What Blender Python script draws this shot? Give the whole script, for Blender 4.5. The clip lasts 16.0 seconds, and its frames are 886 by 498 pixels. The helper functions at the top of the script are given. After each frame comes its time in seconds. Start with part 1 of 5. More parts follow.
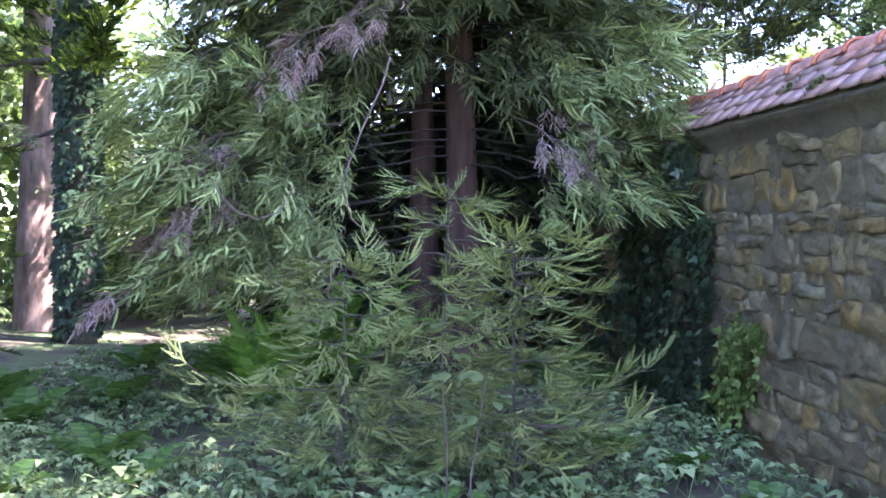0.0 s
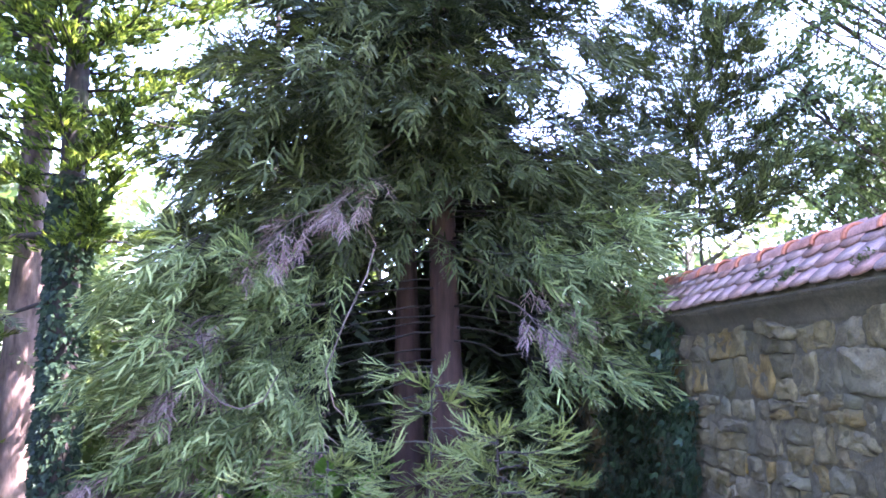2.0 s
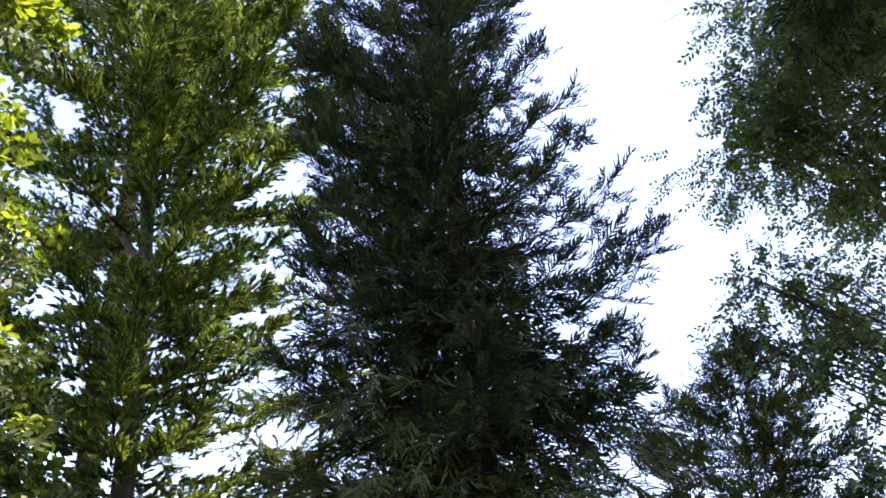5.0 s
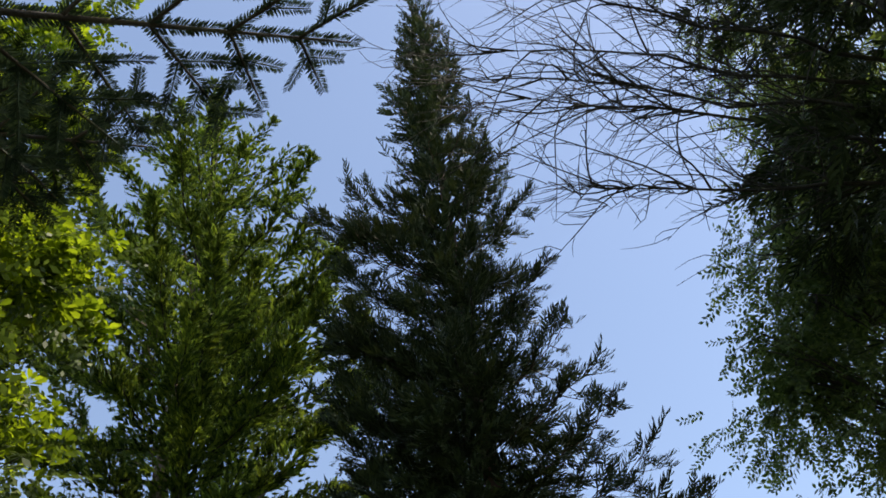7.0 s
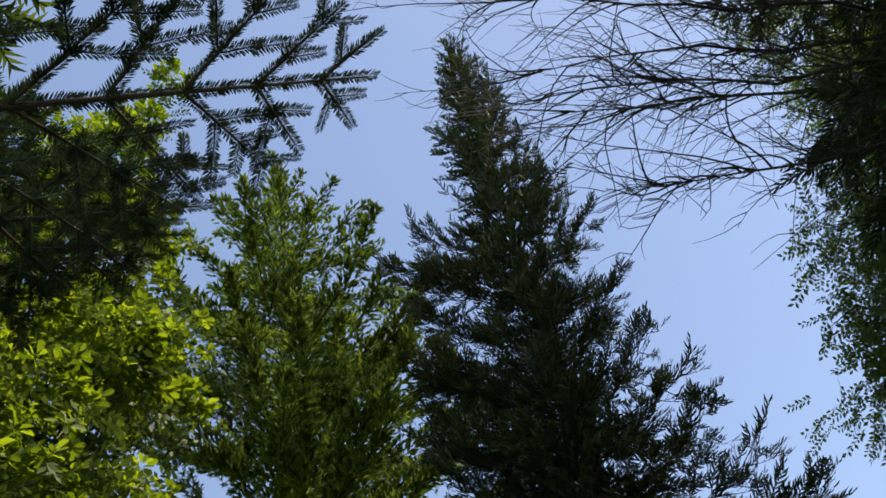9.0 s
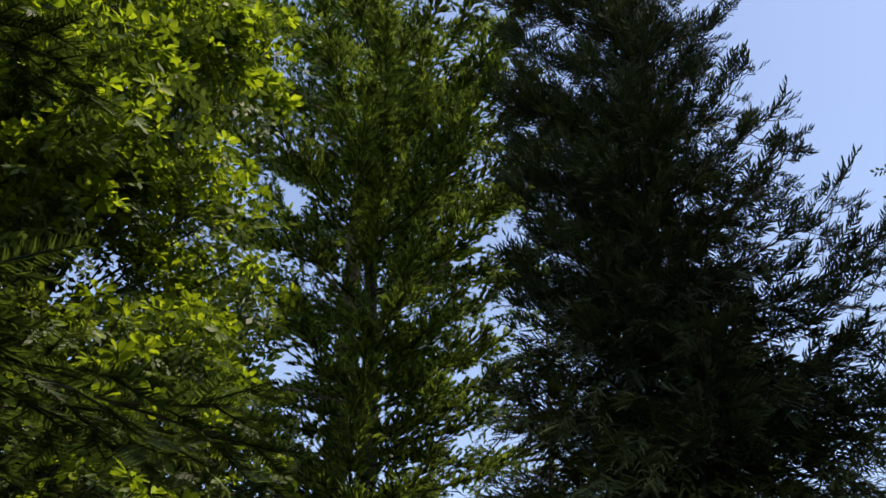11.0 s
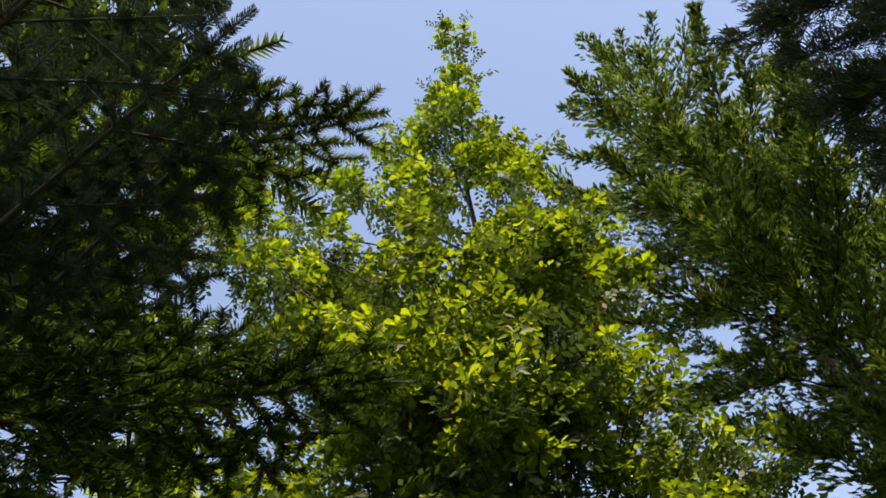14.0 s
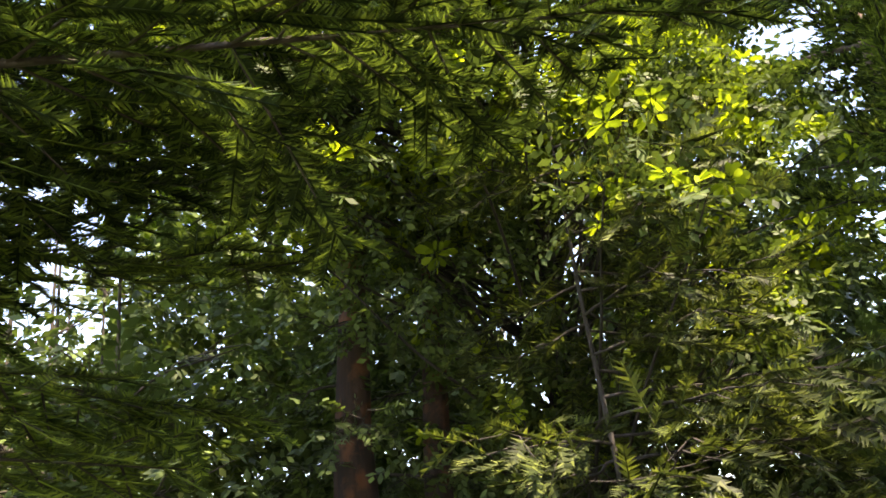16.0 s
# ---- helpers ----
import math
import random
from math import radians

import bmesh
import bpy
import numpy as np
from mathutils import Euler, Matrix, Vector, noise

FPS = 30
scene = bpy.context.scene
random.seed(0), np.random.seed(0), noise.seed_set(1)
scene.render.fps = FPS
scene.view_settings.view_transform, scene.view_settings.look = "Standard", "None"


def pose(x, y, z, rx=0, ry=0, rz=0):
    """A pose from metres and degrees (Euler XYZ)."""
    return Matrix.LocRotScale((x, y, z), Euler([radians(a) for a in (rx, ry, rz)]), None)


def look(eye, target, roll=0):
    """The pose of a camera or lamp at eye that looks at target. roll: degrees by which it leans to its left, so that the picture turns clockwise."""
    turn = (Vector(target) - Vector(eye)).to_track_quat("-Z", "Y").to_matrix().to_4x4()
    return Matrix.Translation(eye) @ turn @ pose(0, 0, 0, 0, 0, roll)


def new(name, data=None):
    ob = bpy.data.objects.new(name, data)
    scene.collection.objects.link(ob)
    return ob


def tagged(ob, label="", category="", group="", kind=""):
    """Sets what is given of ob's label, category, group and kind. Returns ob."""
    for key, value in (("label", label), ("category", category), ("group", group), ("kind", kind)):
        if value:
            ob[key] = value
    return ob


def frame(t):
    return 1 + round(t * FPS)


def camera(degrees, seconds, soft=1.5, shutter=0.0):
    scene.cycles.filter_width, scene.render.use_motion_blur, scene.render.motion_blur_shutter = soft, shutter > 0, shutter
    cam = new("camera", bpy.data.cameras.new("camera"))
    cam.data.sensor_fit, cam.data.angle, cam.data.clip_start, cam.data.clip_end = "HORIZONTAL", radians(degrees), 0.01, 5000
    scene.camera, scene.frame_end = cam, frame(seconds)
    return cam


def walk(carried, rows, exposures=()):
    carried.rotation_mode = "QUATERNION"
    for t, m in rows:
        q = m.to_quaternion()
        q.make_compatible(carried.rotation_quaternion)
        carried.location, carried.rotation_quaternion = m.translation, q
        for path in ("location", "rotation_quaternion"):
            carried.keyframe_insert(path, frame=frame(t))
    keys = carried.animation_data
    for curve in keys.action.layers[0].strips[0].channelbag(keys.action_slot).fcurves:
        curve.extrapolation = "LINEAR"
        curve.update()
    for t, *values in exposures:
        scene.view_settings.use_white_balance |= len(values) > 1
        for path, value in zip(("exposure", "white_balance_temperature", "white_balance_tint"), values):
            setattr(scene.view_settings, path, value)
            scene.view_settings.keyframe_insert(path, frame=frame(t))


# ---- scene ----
cam = camera(52.80, 16.0, 1.7)
# seconds, eye x, y, z, turn to the left, tilt upwards, lean
ROWS = [
    (0, 0.003, 0.002, 1.599, -0.00, -1.59, 0.00),
    (0.5, 0.004, 0.018, 1.645, -0.44, 1.26, -0.43),
    (1, 0.012, 0.009, 1.709, -0.62, 3.85, 0.26),
    (1.5, 0.032, -0.029, 1.768, -0.87, 6.26, 0.88),
    (2, 0.022, -0.081, 1.818, -0.88, 8.26, 0.30),
    (2.5, 0.040, -0.136, 1.880, -0.90, 10.07, 0.66),
    (3, 0.035, -0.192, 1.957, -0.70, 13.55, 1.24),
    (3.5, 0.035, -0.218, 2.047, 0.01, 16.96, 1.46),
    (4, -0.027, -0.159, 2.157, 0.67, 20.92, 1.60),
    (4.5, -0.068, -0.167, 2.279, 1.28, 25.66, 1.38),
    (5, -0.105, -0.231, 2.373, 2.13, 30.81, 2.21),
    (5.2, -0.140, -0.283, 2.410, 2.27, 33.08, 2.72),
    (7.3, -0.139, -0.233, 2.239, 6.69, 50.52, 4.06),
    (7.5, -0.133, -0.246, 2.231, 7.26, 51.36, 4.21),
    (8, -0.144, -0.261, 2.240, 7.65, 52.36, 3.84),
    (8.2, -0.146, -0.257, 2.234, 7.87, 52.47, 3.67),
    (10.3, 0.076, -0.086, 1.938, 32.03, 49.51, 10.77),
    (10.5, 0.048, 0.012, 1.926, 26.94, 44.49, 6.69),
    (10.8, -0.096, 0.106, 1.789, 15.98, 37.75, -0.92),
    (11, -0.132, 0.160, 1.766, 16.06, 36.83, -1.80),
    (11.5, -0.156, 0.261, 1.706, 15.95, 34.98, -4.65),
    (12, -0.157, 0.370, 1.634, 23.38, 35.93, 0.35),
    (12.5, -0.135, 0.590, 1.687, 44.81, 41.41, 7.45),
    (13, -0.046, 0.605, 1.765, 56.68, 48.35, 7.41),
    (13.5, 0.142, 0.602, 1.728, 62.52, 53.48, 6.87),
    (14, 0.185, 0.645, 1.682, 61.89, 51.35, 7.19),
    (14.5, 0.062, 0.722, 1.697, 59.32, 40.53, 8.36),
    (15, -0.095, 0.703, 1.643, 59.57, 32.78, 8.70),
    (15.5, -0.239, 0.605, 1.530, 59.04, 25.78, 7.72),
    (16, -0.302, 0.587, 1.453, 56.85, 22.70, 6.39),
]
EXPOSURES = [(0.0, 4.27, 5900, 40), (2.0, 4.52, 5700, 47), (3.0, 4.25, 5650, 50), (3.5, 4.08, 5700, 49), (4.2, 3.5, 5950, 43), (4.5, 3.08, 6250, 38), (5.0, 2.4, 6800, 33), (5.3, 1.55, 6600, 20), (7.3, 0.92, 7400, 13), (8.2, 0.92, 7400, 13),
             (10.3, 0.92, 7200, 15), (11.5, 1.26, 7500, 17), (12.5, 2.05, 7700, 18), (13.0, 2.32, 7900, 19), (13.5, 1.98, 7900, 19), (14.0, 1.25, 8000, 16), (14.4, 1.0, 8000, 14), (15.0, 1.72, 8300, 17), (15.5, 2.58, 8200, 20), (16.0, 3.0, 8200, 22)]
walk(cam, [(t, pose(x, y, z, 90 + pitch, roll, yaw)) for t, x, y, z, yaw, pitch, roll in ROWS], EXPOSURES)

# ---- light ----
SUN_AZ, SUN_EL = 104.0, 62.0          # degrees to the right of straight ahead, and above the horizon
world = bpy.data.worlds.new("sky")
scene.world = world
world.use_nodes = True
wn = world.node_tree.nodes
sky = wn.new("ShaderNodeTexSky")
sky.sky_type, sky.sun_disc = "NISHITA", False
sky.sun_elevation, sky.sun_rotation = radians(SUN_EL), radians(SUN_AZ)
sky.air_density, sky.dust_density, sky.ozone_density = 1.0, 0.6, 1.0
world.node_tree.links.new(sky.outputs[0], wn["Background"].inputs[0])
wn["Background"].inputs[1].default_value = 0.15
sun = new("sun", bpy.data.lights.new("sun", "SUN"))
sun.data.energy, sun.data.angle, sun.data.color = 4.0, radians(0.6), (1.0, 0.94, 0.82)
SUN_WAY = Vector((math.sin(radians(SUN_AZ)) * math.cos(radians(SUN_EL)), math.cos(radians(SUN_AZ)) * math.cos(radians(SUN_EL)), math.sin(radians(SUN_EL))))
sun.matrix_world = look(SUN_WAY * 60, (0, 0, 0))


# ---- materials ----
def nodes_of(name):
    m = bpy.data.materials.new(name)
    m.use_nodes = True
    return m, m.node_tree.nodes, m.node_tree.links


def ramp(n, l, source, stops):
    r = n.new("ShaderNodeValToRGB")
    while len(r.color_ramp.elements) < len(stops):
        r.color_ramp.elements.new(0.5)
    for e, (at, c) in zip(r.color_ramp.elements, stops):
        e.position, e.color = at, (*c, 1)
    l.new(source, r.inputs[0])
    return r.outputs[0]


def noise_tex(n, l, scale, detail=4.0, rough=0.55, stretch=None, coords="Object"):
    tc = n.new("ShaderNodeTexCoord")
    t = n.new("ShaderNodeTexNoise")
    t.inputs["Scale"].default_value, t.inputs["Detail"].default_value, t.inputs["Roughness"].default_value = scale, detail, rough
    if stretch:
        mp = n.new("ShaderNodeMapping")
        mp.inputs["Scale"].default_value = stretch
        l.new(tc.outputs[coords], mp.inputs[0])
        l.new(mp.outputs[0], t.inputs["Vector"])
    else:
        l.new(tc.outputs[coords], t.inputs["Vector"])
    return t


def mix_colour(n, l, a, b, fac, blend="MIX"):
    m = n.new("ShaderNodeMix")
    m.data_type, m.blend_type = "RGBA", blend
    for socket, v in ((m.inputs[0], fac), (m.inputs[6], a), (m.inputs[7], b)):
        if hasattr(v, "links"):
            l.new(v, socket)
        elif isinstance(v, tuple):
            socket.default_value = (*v, 1)
        else:
            socket.default_value = v
    return m.outputs[2]


def leafy(name, dark, mid, light, through_share=0.35, rough=0.55, patch=0.35, patch_scale=1.2, glow=1.35, gloss=0.25):
    """Foliage: each leaf its own tone, larger drifts of tone over the crown, light that shines through."""
    m, n, l = nodes_of(name)
    geo = n.new("ShaderNodeNewGeometry")
    tone = ramp(n, l, geo.outputs["Random Per Island"], [(0.0, dark), (0.55, mid), (1.0, light)])
    big = noise_tex(n, l, patch_scale, 3.0)
    drift = ramp(n, l, big.outputs[0], [(0.3, (1 - patch,) * 3), (0.7, (1.0, 1.0, 1.0))])
    col = mix_colour(n, l, tone, drift, 1.0, "MULTIPLY")
    p = n["Principled BSDF"]
    p.inputs["Roughness"].default_value = rough
    p.inputs["Specular IOR Level"].default_value = gloss
    l.new(col, p.inputs["Base Color"])
    tr = n.new("ShaderNodeBsdfTranslucent")
    bright = mix_colour(n, l, col, (glow, glow * 1.0, glow * 0.55), 1.0, "MULTIPLY")
    l.new(bright, tr.inputs[0])
    mx = n.new("ShaderNodeMixShader")
    mx.inputs[0].default_value = through_share
    l.new(p.outputs[0], mx.inputs[1])
    l.new(tr.outputs[0], mx.inputs[2])
    l.new(mx.outputs[0], n["Material Output"].inputs[0])
    return m


def bark(name, dark, light, scale=9.0, stretch=(1, 1, 0.12), moss=None, bump=0.6):
    m, n, l = nodes_of(name)
    a = noise_tex(n, l, scale, 6.0, 0.65, stretch)
    b = noise_tex(n, l, 1.3, 3.0)
    col = ramp(n, l, a.outputs[0], [(0.32, dark), (0.66, light)])
    col = mix_colour(n, l, col, ramp(n, l, b.outputs[0], [(0.35, (0.55, 0.55, 0.55)), (0.7, (1, 1, 1))]), 1.0, "MULTIPLY")
    if moss:
        c = noise_tex(n, l, 3.5, 4.0)
        col = mix_colour(n, l, col, moss, ramp(n, l, c.outputs[0], [(0.52, (0, 0, 0)), (0.64, (0.8, 0.8, 0.8))]))
    p = n["Principled BSDF"]
    p.inputs["Roughness"].default_value = 0.9
    l.new(col, p.inputs["Base Color"])
    bp = n.new("ShaderNodeBump")
    bp.inputs["Strength"].default_value, bp.inputs["Distance"].default_value = bump, 0.03
    l.new(a.outputs[0], bp.inputs["Height"])
    l.new(bp.outputs[0], p.inputs["Normal"])
    return m


def rocky(name, tones, scale=7.0, rough=0.92, bump=0.7, by_object=True, stain=None):
    """Stone, fired clay or plaster: a tone for each piece, mottled at two scales, with relief."""
    m, n, l = nodes_of(name)
    if by_object:
        src = n.new("ShaderNodeObjectInfo").outputs["Random"]
    else:
        src = n.new("ShaderNodeNewGeometry").outputs["Random Per Island"]
    col = ramp(n, l, src, [(i / (len(tones) - 1), c) for i, c in enumerate(tones)])
    a, b = noise_tex(n, l, scale, 7.0, 0.65), noise_tex(n, l, scale * 5, 5.0, 0.7)
    col = mix_colour(n, l, col, ramp(n, l, a.outputs[0], [(0.3, (0.45, 0.45, 0.45)), (0.65, (1.1, 1.1, 1.1))]), 1.0, "MULTIPLY")
    col = mix_colour(n, l, col, ramp(n, l, b.outputs[0], [(0.35, (0.65, 0.65, 0.65)), (0.6, (1.05, 1.05, 1.05))]), 0.8, "MULTIPLY")
    grit = noise_tex(n, l, scale * 17, 3.0, 0.7)
    col = mix_colour(n, l, col, ramp(n, l, grit.outputs[0], [(0.36, (0.6, 0.6, 0.6)), (0.6, (1.15, 1.15, 1.15))]), 0.7, "MULTIPLY")
    if stain:
        c = noise_tex(n, l, 2.2, 4.0, 0.6)
        col = mix_colour(n, l, col, stain, ramp(n, l, c.outputs[0], [(0.5, (0, 0, 0)), (0.66, (0.75, 0.75, 0.75))]))
    p = n["Principled BSDF"]
    p.inputs["Roughness"].default_value = rough
    l.new(col, p.inputs["Base Color"])
    bp = n.new("ShaderNodeBump")
    bp.inputs["Strength"].default_value, bp.inputs["Distance"].default_value = bump, 0.03
    l.new(mix_colour(n, l, a.outputs[0], b.outputs[0], 0.4), bp.inputs["Height"])
    l.new(bp.outputs[0], p.inputs["Normal"])
    return m


# One cedar in three greens: the light at each height is in the colour.
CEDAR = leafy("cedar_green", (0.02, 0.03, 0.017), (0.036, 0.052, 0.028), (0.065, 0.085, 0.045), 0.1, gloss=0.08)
CEDAR_HALF_LIT = leafy("half_lit_cedar_green", (0.032, 0.045, 0.019), (0.062, 0.080, 0.030), (0.111, 0.135, 0.049), 0.18, gloss=0.1)
CEDAR_LIT = leafy("lit_cedar_green", (0.084, 0.124, 0.047), (0.184, 0.244, 0.095), (0.321, 0.389, 0.156), 0.22, gloss=0.12)
CEDAR_SAPLING = leafy("cedar_sapling_green", (0.089, 0.126, 0.044), (0.170, 0.217, 0.074), (0.270, 0.311, 0.113), 0.22, gloss=0.12)
DEAD = leafy("dead_sprays", (0.117, 0.078, 0.066), (0.226, 0.156, 0.140), (0.320, 0.254, 0.234), 0.25, glow=1.0)
# FIR and FIR_DARK are lit and shaded copies of one needle green.
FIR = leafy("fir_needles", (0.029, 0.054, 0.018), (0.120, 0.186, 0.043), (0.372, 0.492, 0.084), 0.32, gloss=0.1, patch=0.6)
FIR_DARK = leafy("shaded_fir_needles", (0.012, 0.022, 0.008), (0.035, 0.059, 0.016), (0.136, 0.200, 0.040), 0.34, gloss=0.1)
YEW = leafy("flat_sprays", (0.021, 0.033, 0.010), (0.051, 0.072, 0.019), (0.173, 0.216, 0.049), 0.4, patch=0.6)
FIR_BLUE = leafy("overhead_fir_needles", (0.018, 0.032, 0.027), (0.032, 0.055, 0.045), (0.055, 0.085, 0.065), 0.2, gloss=0.15)
PINE = leafy("pine_needles", (0.05, 0.09, 0.025), (0.09, 0.15, 0.04), (0.16, 0.22, 0.06), 0.3)
# LIME carries the sun on the clump tops in its colour.
LIME = leafy("sunlit_leaves", (0.070, 0.113, 0.010), (0.164, 0.233, 0.019), (0.311, 0.398, 0.030), 0.5, glow=1.5)
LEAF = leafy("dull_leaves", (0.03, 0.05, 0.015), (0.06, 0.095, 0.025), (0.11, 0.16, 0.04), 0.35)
ASH = leafy("ash_leaves", (0.05, 0.08, 0.03), (0.1, 0.15, 0.055), (0.18, 0.24, 0.09), 0.4)
# Paler than LEAF: some haze over the far foliage is in the colour.
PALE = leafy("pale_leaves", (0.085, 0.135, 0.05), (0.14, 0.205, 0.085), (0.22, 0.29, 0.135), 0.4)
HERB = leafy("herb_leaves", (0.084, 0.143, 0.059), (0.176, 0.260, 0.109), (0.294, 0.370, 0.176), 0.3, patch_scale=2.5, patch=0.5)
# Fern green with a sun fleck put into the colour.
FERN_SUNLIT = leafy("sunlit_fern_green", (0.06, 0.14, 0.018), (0.1, 0.22, 0.035), (0.15, 0.3, 0.05), 0.45)
FERN = leafy("fern_green", (0.035, 0.075, 0.02), (0.06, 0.13, 0.03), (0.1, 0.2, 0.04), 0.4)
IVY = leafy("ivy_leaves", (0.015, 0.035, 0.02), (0.03, 0.06, 0.03), (0.06, 0.1, 0.05), 0.15, rough=0.35)
MOSS = leafy("moss_cushion", (0.05, 0.09, 0.02), (0.09, 0.15, 0.03), (0.14, 0.2, 0.05), 0.2)
BARK_RED = bark("cedar_bark", (0.028, 0.014, 0.010), (0.087, 0.043, 0.030), 12.0)
# The orange given as moss paints sun flecks on the redwood stems.
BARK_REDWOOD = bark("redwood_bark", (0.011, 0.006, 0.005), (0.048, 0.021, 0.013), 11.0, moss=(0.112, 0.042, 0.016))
BARK_PINE = bark("pine_bark", (0.1, 0.07, 0.055), (0.38, 0.27, 0.21), 7.0, (1, 1, 0.35))
BARK_DARK = bark("dark_bark", (0.025, 0.02, 0.016), (0.09, 0.07, 0.055), 10.0, moss=(0.05, 0.06, 0.025))
# Near black: shade and silhouette are put into this bark's colour.
BARK_BLACK = bark("shaded_bark", (0.012, 0.01, 0.008), (0.04, 0.032, 0.026), 14.0)
TWIG = bark("twig_bark", (0.053, 0.038, 0.030), (0.165, 0.128, 0.101), 20.0)
STONES = [(0.065, 0.055, 0.024), (0.101, 0.087, 0.041), (0.172, 0.117, 0.029), (0.076, 0.065, 0.034), (0.163, 0.139, 0.071), (0.129, 0.099, 0.033), (0.099, 0.086, 0.045), (0.194, 0.168, 0.099)]
STONE = rocky("rubble_stone", STONES, 6.0, bump=1.0, stain=(0.085, 0.085, 0.05))
STONE_FAR = rocky("far_rubble_stone", STONES, 6.0, bump=1.0, by_object=False, stain=(0.085, 0.085, 0.05))
MORTAR = rocky("lime_mortar", [(0.085, 0.073, 0.038), (0.1, 0.087, 0.048)], 9.0, bump=1.0, stain=(0.05, 0.047, 0.026))
PLASTER = rocky("cornice_plaster", [(0.07, 0.06, 0.036), (0.085, 0.074, 0.045)], 4.0, stain=(0.045, 0.042, 0.026), bump=0.4)
TILE = rocky("weathered_roof_tile", [(0.280, 0.172, 0.140), (0.344, 0.232, 0.196), (0.304, 0.160, 0.120), (0.368, 0.268, 0.228)], 11.0, 0.85, 0.35)
RIDGE = rocky("ridge_tile_clay", [(0.3, 0.13, 0.085), (0.36, 0.17, 0.12), (0.28, 0.17, 0.14)], 9.0, 0.85, 0.4, stain=(0.16, 0.14, 0.12))
JOINT = rocky("ridge_joint_clay", [(0.42, 0.13, 0.06), (0.5, 0.17, 0.08)], 14.0, 0.85, 0.4)


# ---- mesh helpers ----
RNG = np.random.default_rng(7)


def uni(a, b, n=None):
    return RNG.uniform(a, b, n)


def unit(v):
    v = np.asarray(v, float)
    return v / np.maximum(np.linalg.norm(v, axis=-1, keepdims=True), 1e-9)


class Heap:
    """Collects triangles; one heap becomes one mesh."""

    def __init__(self):
        self.v, self.f, self.n = [], [], 0

    def add(self, v, f):
        self.v.append(np.asarray(v, float))
        self.f.append(np.asarray(f, int) + self.n)
        self.n += len(v)
        return self

    def data(self, name, mat, origin=(0, 0, 0), smooth=False):
        me = bpy.data.meshes.new(name)
        if self.n:
            v = (np.concatenate(self.v) - np.asarray(origin, float)).astype(np.float32)
            f = np.concatenate(self.f).astype(np.int32)
            me.vertices.add(len(v))
            me.vertices.foreach_set("co", v.ravel())
            me.loops.add(f.size)
            me.loops.foreach_set("vertex_index", f.ravel())
            me.polygons.add(len(f))
            me.polygons.foreach_set("loop_start", np.arange(0, f.size, 3, dtype=np.int32))
            if smooth:
                me.polygons.foreach_set("use_smooth", np.ones(len(f), bool))
            me.update(calc_edges=True)
        me.materials.append(mat)
        return me


def part(name, heap, mat, parent=None, label="", origin=(0, 0, 0), smooth=False):
    ob = new(name, heap.data(name, mat, origin, smooth))
    if parent:
        ob.parent = parent
    else:
        ob.location = origin
    return tagged(ob, label=label)


def thing(name, at, label, category, group="", kind=""):
    ob = new(name)
    ob.location = at
    ob.empty_display_size = 0.2
    return tagged(ob, label, category, group, kind)


def tube(path, radii, sides=6):
    """A tapered, round-sectioned branch along a path."""
    path, radii = np.asarray(path, float), np.asarray(radii, float)
    n = len(path)
    t = unit(np.gradient(path, axis=0))
    ref = np.where(np.abs(t[:, 2:3]) > 0.9, np.array([[1.0, 0, 0]]), np.array([[0, 0, 1.0]]))
    a = unit(np.cross(t, ref))
    b = np.cross(t, a)
    ang = np.linspace(0, 2 * np.pi, sides, endpoint=False)
    ring = a[:, None, :] * np.cos(ang)[None, :, None] + b[:, None, :] * np.sin(ang)[None, :, None]
    v = (path[:, None, :] + ring * radii[:, None, None]).reshape(-1, 3)
    i, j = np.meshgrid(np.arange(n - 1), np.arange(sides), indexing="ij")
    p, q = i * sides + j, i * sides + (j + 1) % sides
    f = np.concatenate([np.stack([p, q, q + sides], -1).reshape(-1, 3), np.stack([p, q + sides, p + sides], -1).reshape(-1, 3)])
    return v, f


def frames_of(forward, roll=None, up=(0, 0, 1)):
    """Turns whose y axis is forward and whose z axis leans to up, rolled round forward."""
    y = unit(forward)
    x = unit(np.cross(y, np.broadcast_to(np.asarray(up, float), y.shape)) + 1e-6)
    z = np.cross(x, y)
    if roll is not None:
        c, s = np.cos(roll)[:, None], np.sin(roll)[:, None]
        x, z = x * c + z * s, z * c - x * s
    return np.stack([x, y, z], -1)


def stamp(heap, kinds, at, forward, scale, roll=None, up=(0, 0, 1)):
    """Sets one of the kinds of sprig at each place."""
    n = len(at)
    if not n:
        return
    m = frames_of(forward, roll, up) * np.broadcast_to(np.asarray(scale, float).reshape(-1, 1, 1), (n, 1, 1))
    pick = RNG.integers(0, len(kinds), n)
    for k, (v, f) in enumerate(kinds):
        w = np.where(pick == k)[0]
        if len(w):
            vv = np.einsum("nij,vj->nvi", m[w], v) + np.asarray(at)[w][:, None, :]
            ff = f[None] + (np.arange(len(w)) * len(v))[:, None, None]
            heap.add(vv.reshape(-1, 3), ff.reshape(-1, 3))


def blade(h, path, widths, normal):
    """A flat tapering blade along three or more points, ending in a tip."""
    path = np.asarray(path, float)
    t = unit(np.gradient(path, axis=0))
    side = unit(np.cross(t, normal))
    k = len(path) - 1
    v = []
    for i in range(k):
        v += [path[i] - side[i] * widths[i], path[i] + side[i] * widths[i]]
    v.append(path[k])
    f = []
    for i in range(k - 1):
        a = 2 * i
        f += [(a, a + 1, a + 3), (a, a + 3, a + 2)]
    f.append((2 * k - 2, 2 * k - 1, 2 * k))
    h.add(v, f)


